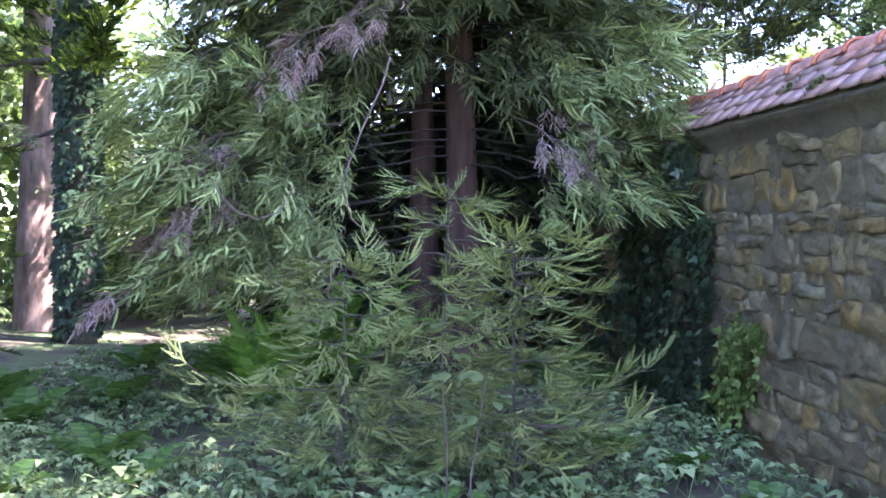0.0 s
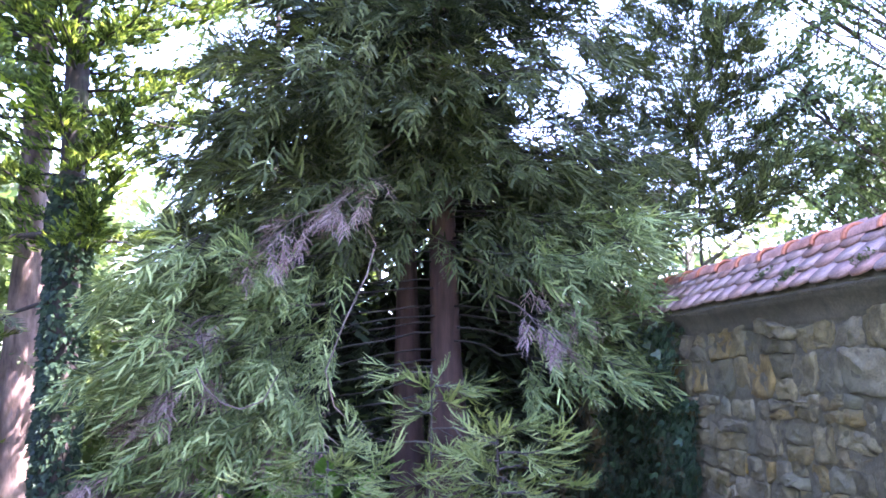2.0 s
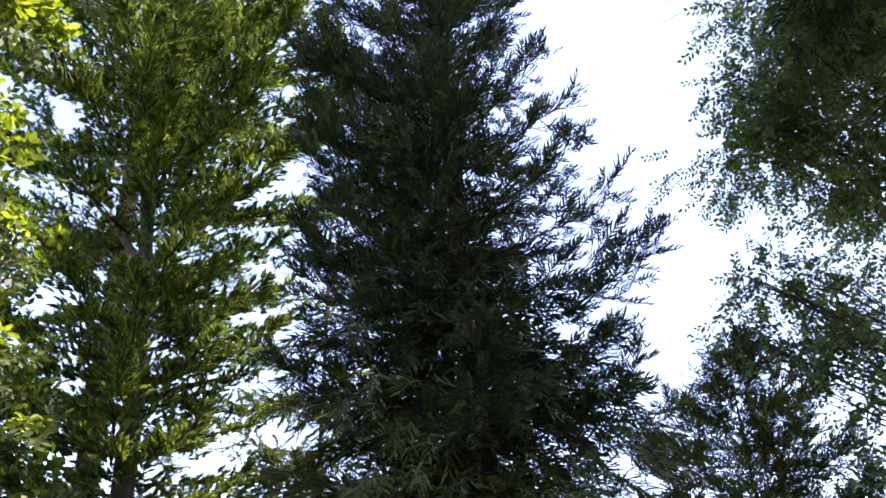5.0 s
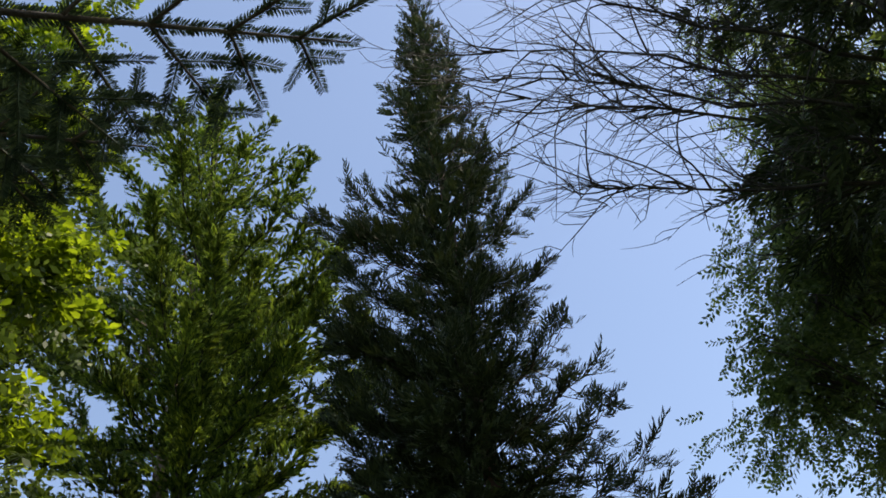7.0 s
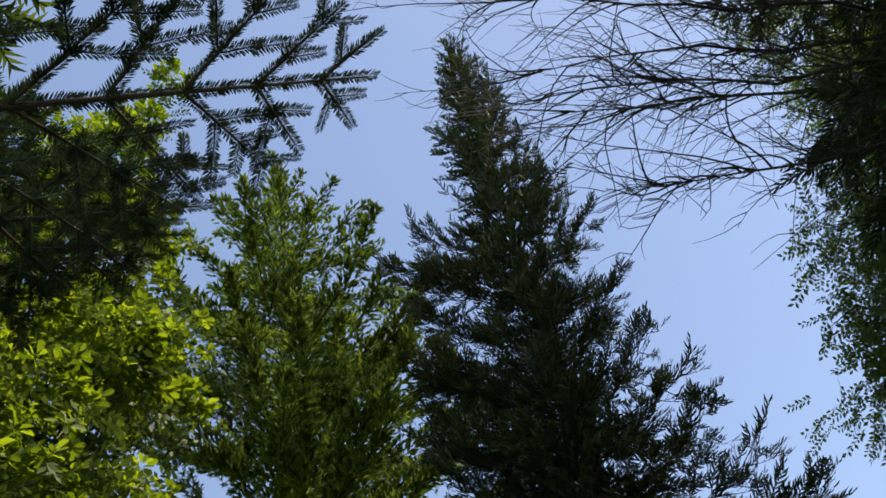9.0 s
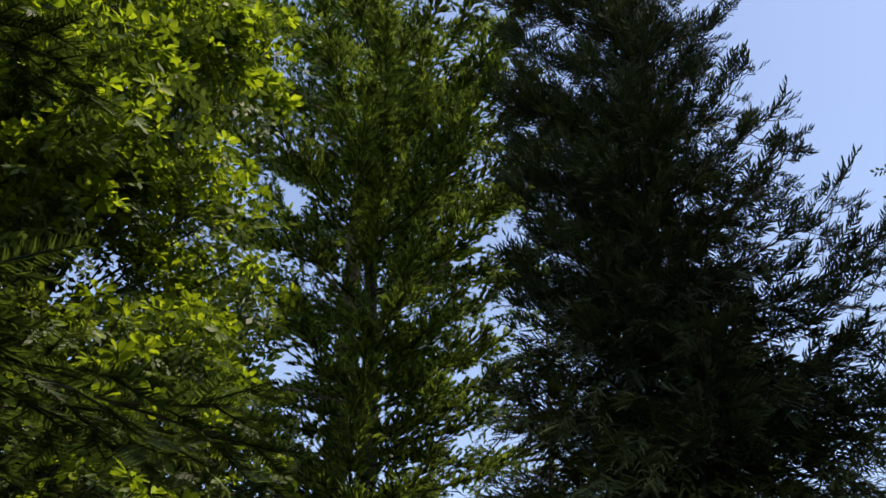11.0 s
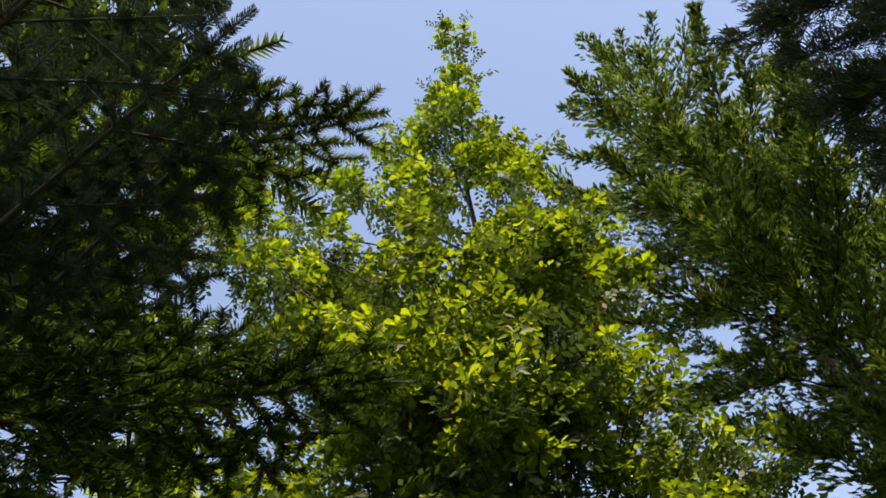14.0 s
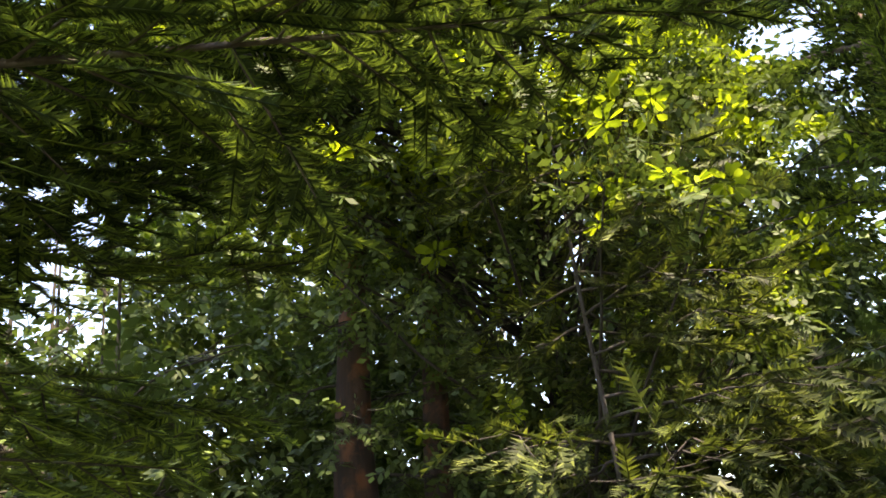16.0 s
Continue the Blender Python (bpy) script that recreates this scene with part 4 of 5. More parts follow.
def lime_tree():
    tree = thing("broadleaf_tree", (-7.0, 6.6, 0), "leafy tree with bright yellow-green sunlit rosettes", "tree")
    path = np.array([(-7.6, 7.2, -0.1), (-7.4, 7.1, 5.0), (-6.9, 6.7, 10.0), (-6.7, 6.6, 14.5)])
    trunk_part(tree, path, 0.18, 0.03, BARK_DARK)
    front = clump_cloud((-5.8, 5.8, 9.0), (1.9, 1.9, 2.5), 34, 0.58) + clump_cloud((-5.4, 4.9, 8.0), (1.2, 1.2, 1.9), 12, 0.55)
    top = clump_cloud((-6.7, 6.3, 13.2), (2.1, 2.1, 3.2), 26, 0.58)
    spire = [((-6.3 + uni(-0.7, 0.7), 6.7 + uni(-0.7, 0.7), z), 0.42) for z in (15.8, 16.4, 17.0, 17.6, 18.3)]
    low = clump_cloud((-6.8, 5.2, 6.2), (2.6, 2.4, 2.0), 13, 0.9)
    side = clump_cloud((-8.0, 3.2, 10.0), (2.0, 1.6, 4.2), 22, 0.75)
    wing = clump_cloud((-5.8, 8.6, 5.6), (1.3, 1.3, 2.0), 24, 0.65) + clump_cloud((-5.4, 7.3, 10.6), (0.9, 0.9, 1.9), 9, 0.6)
    wing += [((-4.5, 6.6, 7.6), 0.5), ((-4.6, 6.9, 7.2), 0.5), ((-4.6, 6.3, 8.0), 0.5)] + clump_cloud((-6.3, 8.8, 8.2), (1.1, 1.1, 1.4), 10, 0.65)
    near = [((-4.3, 5.4, 5.1), 0.4), ((-4.0, 5.15, 4.6), 0.36), ((-3.75, 5.3, 4.0), 0.33), ((-4.25, 4.9, 4.1), 0.33), ((-4.7, 5.6, 5.7), 0.45), ((-4.9, 4.9, 5.4), 0.4), ((-4.5, 6.3, 6.0), 0.45), ((-5.3, 4.2, 5.6), 0.4)]
    far_side = clump_cloud((-7.5, 2.9, 5.9), (1.3, 1.3, 1.7), 14, 0.6)
    skirt = clump_cloud((-6.7, 6.4, 3.4), (1.3, 1.1, 1.3), 13, 0.62) + clump_cloud((-7.6, 4.2, 6.6), (1.0, 1.0, 1.5), 14, 0.65)
    more = clump_cloud((-6.1, 6.0, 6.4), (1.7, 1.9, 1.5), 18, 0.6)
    back = clump_cloud((-7.9, 5.0, 13.2), (1.2, 1.2, 2.6), 8, 0.8)
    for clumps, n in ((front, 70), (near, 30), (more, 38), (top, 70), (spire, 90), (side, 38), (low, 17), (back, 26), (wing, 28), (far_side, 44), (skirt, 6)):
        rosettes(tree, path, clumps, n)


lime_tree()


# behind it: redwood stems in deep shade
def redwood(at, h, r, group="redwoods in the shade"):
    tree = thing("redwood_tree", at, "dark redwood stem with painted orange sun flecks and sparse sprays", "tree", group)
    base = np.array(at, float)
    path = np.array([base + (0, 0, -0.1), base + (0.3, -0.06, 3.4), base + (0.52, 0.08, 6.4), base + (0.7, 0.2, h)])
    trunk_part(tree, path, r, 0.05, BARK_REDWOOD, "dark bark with orange sun flecks in its colour")
    reach = lambda z: float(np.interp(z, [1, 5, h], [1.5, 1.8, 0.4]))
    away = lambda a, z: z > 8.5 or math.cos(a + 0.6) < 0.7 or RNG.random() < 0.3
    spruce_like(tree, path, 2.0, h, reach, 44, LEAF, TWIGS, 6, 0.45, rise=0.1, droop=0.35, lift=0.2, thick=0.02, hang=0.2, spread=0.45, bark_mat=BARK_BLACK, keep=away)


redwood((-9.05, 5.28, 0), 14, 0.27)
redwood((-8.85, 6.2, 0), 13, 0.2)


def yew():
    tree = thing("yew_tree", (-5.4, 5.7, 0), "low spreading yew with flat sprays and sunlit tips", "tree")
    path = np.array([(-5.4, 5.7, -0.1), (-5.4, 5.7, 2.0), (-5.5, 5.7, 4.0), (-5.5, 5.7, 5.6)])
    trunk_part(tree, path, 0.03, 0.01, BARK_BLACK)
    reach = lambda z: float(np.interp(z, [0.5, 3, 5.6], [2.1, 2.1, 1.1]))
    spruce_like(tree, path, 0.4, 5.5, reach, 74, YEW, FIR_LITE, 8, 0.3, rise=0.1, droop=0.2, lift=0.1, thick=0.014, hang=0.2, spread=0.42, bark_mat=BARK_BLACK, bare=0.1, keep=lambda a, z: z < 1.3 or 0.55 * math.cos(a) + 0.83 * math.sin(a) > -0.25 or RNG.random() < 0.12)


yew()


def shrub(at, size):
    ob = thing("shrub", at, "dense dark shrub at the edge of the woods", "shrub", "shrubs at the edge of the woods")
    base = np.array(at, float)
    path = np.array([base + (0, 0, -0.05), base + (0, 0, size[2] * 0.5), base + (0, 0, size[2])])
    trunk_part(ob, path, 0.05, 0.015, BARK_DARK, "", 6)
    broadleaf(ob, path, clump_cloud(base + (0, 0, size[2] * 0.5), (size[0], size[1], size[2] * 0.5), 9, size[0] * 0.6), LEAF, TWIGS, 21, 0.7, BARK_DARK, 0.01)


for x, y in ((-10.5, 8.5), (-12.5, 6.5), (-11.5, 1.5), (-13.0, -1.0), (-9.8, 11.0), (-10.0, -1.5), (-8.8, 8.8), (-12.0, 10.0), (-1.2, 13.0), (0.9, 13.5), (1.3, 11.3), (-0.1, 11.8), (-2.6, 15.0), (-4.6, 15.5), (-9.8, 3.0), (-9.6, 1.4), (-11.0, 2.6)):
    shrub((x, y, 0), (1.7, 1.7, 6.0 if -1 < y < 4 else uni(2.6, 4.0)))


# a fir whose limbs hang over the path
def fir_limb(tree, root, way, length, fine, mat, droop=0.1, name="branch", every=0.19, thick=0.014, wild=0.1):
    kinds, unit_len = {2: (FIR_TWIGS, 0.092), 1: (FIR_MED, 0.15), 0: (FIR_LITE, 0.2)}[int(fine)]
    way = unit(np.asarray(way, float))
    up = unit(np.array([0, 0, 1.0]) - way * way[2])
    side = np.cross(way, up)
    s = np.linspace(0, 1, 8)
    path = np.asarray(root) + np.outer(s, way) * length - np.outer(s ** 1.8, (0, 0, droop * length))
    wood, twigs = Heap().add(*tube(path, thick * (1.05 - s) + 0.002, 6)), Heap()
    at, fwd, size = [], [], []

    def shoot(p, d, ln, level):
        k = max(1, int(round(ln / (unit_len * 0.9))))
        for i in range(k):
            at.append(p + d * ln * i / k)
            fwd.append(d + RNG.normal(0, 0.03, 3))
            size.append(unit_len * 1.12)
        if level < 1 and ln > unit_len * 1.3:
            twigs.add(*tube(np.array([p, p + d * ln * 0.5, p + d * ln * 0.95]), [0.005, 0.004, 0.002], 3))
            q = 0.36
            while q < 0.97:
                for sg in (-1, 1):
                    if RNG.random() < 0.9:
                        t = unit(np.cross(d, up)) * sg
                        shoot(p + d * ln * q, unit(d * 0.75 + t * 0.8 + up * uni(-0.2, 0.12)), max(unit_len * 0.8, ln * (1 - q) * uni(0.6, 0.85)), level + 1)
                q += unit_len * (1.15 if fine == 2 else 1.05) / ln * uni(0.85, 1.3)

    q = 0.12
    while q < 0.99:
        p = np.array([np.interp(q, s, path[:, k]) for k in range(3)])
        for sg in (-1, 1):
            if RNG.random() < 0.94:
                shoot(p, unit(way * 0.72 + side * sg * 0.85 + up * uni(-0.22 if fine == 2 else -0.55, 0.1) + RNG.normal(0, wild, 3)), min(0.36 if fine == 2 else 0.55, length * (1.05 - q) * (0.42 if fine == 2 else 0.32)) * uni(0.75, 1.15) + unit_len * 0.9, 0)
        q += every / length * uni(0.9, 1.15)
    n = int(length / (unit_len * 0.85))
    for i in range(n):
        u = i / n
        at.append(np.array([np.interp(u, s, path[:, k]) for k in range(3)]))
        fwd.append(way + np.array([0, 0, -droop * 1.8 * u ** 0.8]))
        size.append(unit_len * 1.15)
    leaves = Heap()
    stamp(leaves, kinds, np.array(at), np.array(fwd), np.array(size), RNG.normal(0, 0.25, len(at)), up)
    limb = part(name, wood, BARK_DARK, tree, "", tree.location, True)
    tagged(part("foliage", leaves, mat, limb, "", tree.location), kind="stuff")
    tagged(part("brushwood", twigs, BARK_DARK, limb, "", tree.location, True), kind="stuff")


def overhead_fir():
    tree = thing("overhanging_fir", (-3.95, -1.2, 0), "dark fir with flat needled limbs that hang over the path", "tree")
    path = np.array([(-3.95, -1.2, -0.1), (-3.95, -1.2, 5.0), (-4.0, -1.1, 12.0), (-4.0, -1.0, 19.0)])
    trunk_part(tree, path, 0.24, 0.03, BARK_DARK)
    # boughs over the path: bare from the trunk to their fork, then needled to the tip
    # sunlit boughs take the lighter FIR, shaded ones FIR_DARK: light put in by colour
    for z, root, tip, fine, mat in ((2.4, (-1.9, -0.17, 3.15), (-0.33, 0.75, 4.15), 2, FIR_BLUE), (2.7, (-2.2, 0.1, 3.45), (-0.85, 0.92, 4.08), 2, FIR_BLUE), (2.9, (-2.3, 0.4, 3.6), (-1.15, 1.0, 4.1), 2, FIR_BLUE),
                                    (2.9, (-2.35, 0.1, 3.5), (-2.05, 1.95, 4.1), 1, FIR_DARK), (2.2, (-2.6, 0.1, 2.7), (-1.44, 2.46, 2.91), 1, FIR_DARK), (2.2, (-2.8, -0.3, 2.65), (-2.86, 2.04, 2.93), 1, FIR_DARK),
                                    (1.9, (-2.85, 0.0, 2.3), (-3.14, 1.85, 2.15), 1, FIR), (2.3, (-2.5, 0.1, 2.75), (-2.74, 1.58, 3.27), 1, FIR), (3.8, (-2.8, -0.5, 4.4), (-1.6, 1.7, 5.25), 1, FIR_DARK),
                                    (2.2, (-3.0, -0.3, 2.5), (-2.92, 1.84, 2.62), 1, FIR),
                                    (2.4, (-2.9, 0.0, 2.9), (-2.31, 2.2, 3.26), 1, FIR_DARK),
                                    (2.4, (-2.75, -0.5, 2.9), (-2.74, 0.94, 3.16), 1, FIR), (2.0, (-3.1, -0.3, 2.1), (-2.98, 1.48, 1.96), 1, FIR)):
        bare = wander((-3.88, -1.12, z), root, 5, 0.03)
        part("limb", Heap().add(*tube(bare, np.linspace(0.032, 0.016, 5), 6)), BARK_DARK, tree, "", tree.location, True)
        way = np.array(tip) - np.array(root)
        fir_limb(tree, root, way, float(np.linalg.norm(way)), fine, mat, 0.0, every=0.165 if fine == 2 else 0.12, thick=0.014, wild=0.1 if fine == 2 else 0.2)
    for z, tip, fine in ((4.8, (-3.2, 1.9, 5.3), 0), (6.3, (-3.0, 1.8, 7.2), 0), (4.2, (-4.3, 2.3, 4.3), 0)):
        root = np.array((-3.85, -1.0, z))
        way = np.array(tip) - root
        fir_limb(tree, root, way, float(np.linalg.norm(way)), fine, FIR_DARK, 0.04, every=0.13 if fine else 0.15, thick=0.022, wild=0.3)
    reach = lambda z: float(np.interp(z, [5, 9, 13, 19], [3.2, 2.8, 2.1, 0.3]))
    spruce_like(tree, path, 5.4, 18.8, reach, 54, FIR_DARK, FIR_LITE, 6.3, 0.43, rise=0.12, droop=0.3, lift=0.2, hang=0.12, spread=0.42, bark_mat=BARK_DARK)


overhead_fir()


# right: a broad-leaved tree behind the wall, a dark cypress with dead twigs, and a small cedar
def wall_tree():
    tree = thing("ash_tree", (8.2, 10.4, 0), "large broad-leaved tree behind the wall with hanging leafy limbs", "tree")
    path = np.array([(8.2, 10.4, -0.1), (8.0, 10.3, 6.0), (7.7, 10.2, 13.0), (7.4, 10.0, 20.0)])
    trunk_part(tree, path, 0.3, 0.05, BARK_DARK)
    clumps = clump_cloud((6.6, 10.0, 11.0), (2.1, 2.6, 4.5), 26, 1.1) + clump_cloud((6.8, 10.4, 5.2), (1.6, 2.2, 2.0), 11, 0.9) + clump_cloud((7.2, 9.5, 18.0), (2.0, 2.5, 3.0), 12, 1.1)
    clumps += [((4.9, 9.9, 6.6), 0.6), ((4.3, 10.1, 6.8), 0.5), ((3.7, 10.3, 6.7), 0.45), ((4.6, 10.2, 4.9), 0.7), ((4.9, 10.0, 6.0), 0.6), ((5.3, 10.2, 4.2), 0.8), ((5.6, 10.3, 5.5), 0.8), ((4.3, 10.3, 5.3), 0.6), ((4.7, 10.3, 3.9), 0.7), ((5.0, 10.2, 5.0), 0.8), ((4.2, 10.6, 4.3), 0.55), ((4.6, 9.9, 6.9), 0.5)]
    clumps += clump_cloud((4.95, 9.5, 10.9), (1.2, 1.2, 1.9), 20, 0.62) + clump_cloud((4.5, 10.6, 7.6), (1.1, 0.8, 0.8), 11, 0.5)
    broadleaf(tree, path, clumps, ASH, TWIGS, 115, 0.4, BARK_DARK, 0.008, hang=0.45)


wall_tree()


def dark_cypress():
    tree = thing("cypress_tree", (6.4, 6.1, 0), "dark cypress with long bare twiggy limbs", "tree")
    path = np.array([(6.4, 6.1, -0.1), (6.35, 6.1, 5.0), (6.3, 6.1, 12.0), (6.2, 6.1, 25.0)])
    trunk_part(tree, path, 0.25, 0.04, BARK_DARK)
    reach = lambda z: float(np.interp(z, [7, 10, 20, 25], [1.8, 2.5, 2.3, 0.5]))
    spruce_like(tree, path, 7.0, 24.8, reach, 66, CEDAR, SPRAYS_FAR, 7.5, 0.56, rise=0.1, droop=0.4, lift=0.1, hang=0.7, spread=0.4, bark_mat=BARK_BLACK)
    # dead limbs reach out over the garden
    for a, z, ln, rise in ((188, 10.6, 6.0, 0.14), (193, 9.8, 5.8, 0.06), (199, 11.6, 5.8, 0.12), (190, 9.35, 5.0, 0.03), (183, 11.4, 5.8, 0.12)):
        h = Heap()
        root = at_height(path, z)
        w = np.array((math.cos(radians(a)), math.sin(radians(a)), rise))
        limb = wander(root, root + w * ln, 12, 0.2)
        s = np.linspace(0, 1, 12)
        wood = Heap().add(*tube(limb, 0.035 * (1.03 - s) + 0.004, 6))
        for i in range(28):
            u = uni(0.3, 1.0)
            p = np.array([np.interp(u, s, limb[:, k]) for k in range(3)])
            d = unit(w + RNG.normal(0, 0.28, 3))
            tl = uni(0.7, 1.6) * (1.2 - 0.5 * u)
            q = np.linspace(0, 1, 7)
            tw = p + np.outer(q, d) * tl + np.outer(q ** 2, RNG.normal(0, 0.6, 3) + (0, 0, -0.15)) * tl + np.outer(np.sin(q * 5), RNG.normal(0, 0.06, 3)) * tl
            h.add(*tube(tw, 0.011 * (1.05 - q) + 0.0025, 4))
            for j in range(6):
                v = uni(0.3, 0.95)
                p2 = np.array([np.interp(v, q, tw[:, k]) for k in range(3)])
                d2 = unit(d + RNG.normal(0, 0.45, 3)) * uni(0.25, 0.7)
                bend = RNG.normal(0, 0.12, 3)
                h.add(*tube(np.array([p2, p2 + d2 * 0.35, p2 + d2 * 0.7 + bend * 0.4, p2 + d2 + bend]), [0.006, 0.005, 0.0035, 0.002], 3))
        b = part("dead_branch", wood, BARK_BLACK, tree, "bare dead twiggy limb", tree.location, True)
        tagged(part("brushwood", h, BARK_BLACK, b, "", tree.location, True), kind="stuff")


for x, y in ((-12.4, 2.8), (-11.7, 2.2), (-13.0, 3.6)):
    shrub((x, y, 0), (1.7, 1.7, 7.0))
RNG = np.random.default_rng(5)
dark_cypress()


def small_cedar():
    tree = thing("small_cedar", (3.3, 11.0, 0), "small dark cedar behind the wall with some withered sprays", "tree")
    path = np.array([(3.3, 11.0, -0.1), (3.45, 11.0, 3.0), (3.5, 11.0, 7.3)])
    trunk_part(tree, path, 0.03, 0.012, BARK_BLACK)
    reach = lambda z: float(np.interp(z, [2.8, 4.8, 6.0, 7.3], [1.6, 1.7, 1.1, 0.25]))
    for i in range(54):
        z, a = 3.5 + 3.7 * (i + uni(0, 0.9)) / 54, i * 2.399 + uni(-0.4, 0.4)
        plume(tree, at_height(path, z), (math.cos(a), math.sin(a), 0.3), reach(z) * uni(0.5, 1.3), DEAD if i == 9 else CEDAR_HALF_LIT, 0.4, 95, SPRAYS_FAR, 0.24, 0.4, (-0.5, 0.7), 0.35, 0.45, 0.01)


small_cedar()


def back_pine():
    tree = thing("thin_pine", (-2.7, 15.2, 0), "thin open pine in the shade behind the cedar", "tree")
    path = np.array([(-2.7, 15.2, -0.1), (-2.7, 15.2, 5.0), (-2.6, 15.2, 12.5)])
    trunk_part(tree, path, 0.1, 0.02, BARK_DARK)
    reach = lambda z: float(np.interp(z, [1, 5, 9, 12.5], [2.0, 2.5, 2.1, 0.5]))
    spruce_like(tree, path, 1.2, 12.3, reach, 46, PINE, SHOOTS, 11, 0.3, rise=0.1, droop=0.25, lift=0.2, hang=0.1, spread=0.42, bark_mat=BARK_DARK)


back_pine()


# woods all round, further off, with unseen trees added for shade
def far_or_shade_tree(at, h, mat, spread=3.0, count=17):
    tree = thing("far_or_shade_tree", at, "leafy tree of the woods, some added unseen to cast shade", "tree", "woods round the garden")
    base = np.array(at, float)
    path = np.array([base + (0, 0, -0.1), base + (0.1, 0, h * 0.45), base + (0.0, 0.1, h * 0.78)])
    trunk_part(tree, path, 0.22, 0.04, BARK_DARK)
    broadleaf(tree, path, clump_cloud(base + (0, 0, h * 0.58), (spread, spread, h * 0.42), count, spread * 0.5), mat, FAR_TWIGS, 6, 1.2, BARK_DARK, hang=0.2)


# the tree at (6.8, -2.6) is unseen, added to shade the path
FAR = [(6.5, 22.0, 6.5, 1), (10.0, 18.5, 6, 1), (3.0, 25.0, 8, 1), (-1.5, 24.0, 12, 0), (-5.0, 25.0, 9, 1), (-9.5, 22.5, 9, 1), (-12.0, 17.0, 14, 0), (-15.0, 11.0, 14, 0),
       (13.0, 13.0, 13, 0), (13.0, 5.0, 15, 0), (6.8, -2.6, 16, 0), (15.0, -8.0, 13, 0), (3.0, -24.0, 13, 0), (-8.0, -20.0, 14, 0)]
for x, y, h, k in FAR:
    far_or_shade_tree((x, y, 0), h, PALE if k else LEAF, uni(2.6, 3.4))
# two more unseen trees, added on the sun's side to shade the saplings
for x, y, h in ((8.8, 3.7, 24), (7.9, 1.3, 20.3)):
    far_or_shade_tree((x, y, 0), h, LEAF, 3.0, 38)


def woods_edge(name, label, mat, az0, az1, r0, r1, top, n, size):
    a, r, z = np.radians(uni(az0, az1, n)), uni(r0, r1, n), top * uni(0, 1, n) ** 0.9
    z = z * (0.75 + 0.35 * np.sin(a * 17) * np.sin(a * 7 + 1))
    at = np.stack([r * np.sin(a), r * np.cos(a), z + 0.1], -1)
    h = Heap()
    stamp(h, FAR_TWIGS, at, RNG.normal(0, 1, (n, 3)) * (1, 1, 0.5) - (0, 0, 0.3), size * uni(0.7, 1.3, n), RNG.normal(0, 0.7, n))
    tagged(part(name, h, mat, None, label), category="woods", kind="stuff")


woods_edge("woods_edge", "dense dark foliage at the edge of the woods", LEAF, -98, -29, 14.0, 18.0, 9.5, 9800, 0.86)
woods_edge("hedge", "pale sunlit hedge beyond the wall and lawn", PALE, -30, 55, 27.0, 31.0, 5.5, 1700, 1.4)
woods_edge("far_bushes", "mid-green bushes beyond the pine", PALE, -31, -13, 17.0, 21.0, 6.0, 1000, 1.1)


# ---- undergrowth ----
def build_undergrowth():
    n = 2900
    x, y = uni(-4.2, 2.4, n * 2), 2.6 + 8.0 * uni(0, 1, n * 2) ** 1.3
    back = uni(0, 1, n * 2) < 0.12
    y = np.where(back, 2.6 - 6.0 * uni(0, 1, n * 2) ** 2, y)
    ok = (x < WALL_X + WALL_SLOPE * (y - WALL_Y) - 0.12)
    x, y = x[ok][:n], y[ok][:n]
    keep = np.array([noise.noise((a * 0.8, b * 0.8, 2.0)) > -0.35 or b < 6 for a, b in zip(x, y)])
    x, y = x[keep], y[keep]
    at = np.stack([x, y, ground_height(x, y) - 0.01], -1)
    h = Heap()
    stamp(h, HERBS, at, np.stack([uni(-1, 1, len(x)), uni(-1, 1, len(x)), uni(-0.15, 0.15, len(x))], -1), uni(0.1, 0.22, len(x)))
    ob = part("undergrowth", h, HERB, None, "dense low green herbs with lobed leaves")
    tagged(ob, category="undergrowth", kind="stuff")


build_undergrowth()
FROND_DATA = [Heap().add(v, f).data("frond", FERN) for v, f in FRONDS]
SUNLIT_DATA = [Heap().add(v, f).data("frond", FERN_SUNLIT) for v, f in FRONDS]


def fern(at, size, fronds=9, young=False):
    ob = thing("fern", at, "yellow-green fern below the cedar with a sun fleck in its colour" if young else "green fern with arching fronds on the woodland floor", "fern", "ferns in the undergrowth")
    # young picks the copy whose colour holds the sun fleck
    for i in range(fronds):
        o = new("frond", (SUNLIT_DATA if young else FROND_DATA)[i % len(FROND_DATA)])
        o.parent = ob
        o.matrix_basis = pose(0, 0, 0, uni(12, 55) if young else uni(-8, 26), uni(-12, 12), 360 * i / fronds + uni(-15, 15)) @ Matrix.Diagonal((size * (0.5 if young else 1.0), size * uni(0.75, 1.15), size * uni(0.75, 1.15), 1.0))


for x, y, s in [(-3.4, 7.2, 0.75), (-3.9, 7.7, 0.8), (-2.9, 7.9, 0.7), (-4.4, 7.1, 0.8), (-3.7, 6.4, 0.7), (-1.6, 8.3, 0.9), (-1.9, 8.0, 0.85), (-1.2, 8.1, 0.8), (-2.3, 6.0, 0.6), (-2.6, 5.3, 0.5), (-1.9, 5.5, 0.5), (-4.8, 8.4, 0.8), (-5.2, 9.2, 0.8),
                (1.25, 7.9, 0.7), (1.0, 8.6, 0.7), (1.5, 5.5, 0.4), (1.15, 5.9, 0.4), (1.7, 4.7, 0.42), (-2.2, 9.2, 0.8), (-3.2, 9.4, 0.8), (0.3, 4.3, 0.45), (-0.1, 4.6, 0.4)]:
    fern((x, y, float(ground_height(x, y))), s * uni(0.9, 1.1), 9)
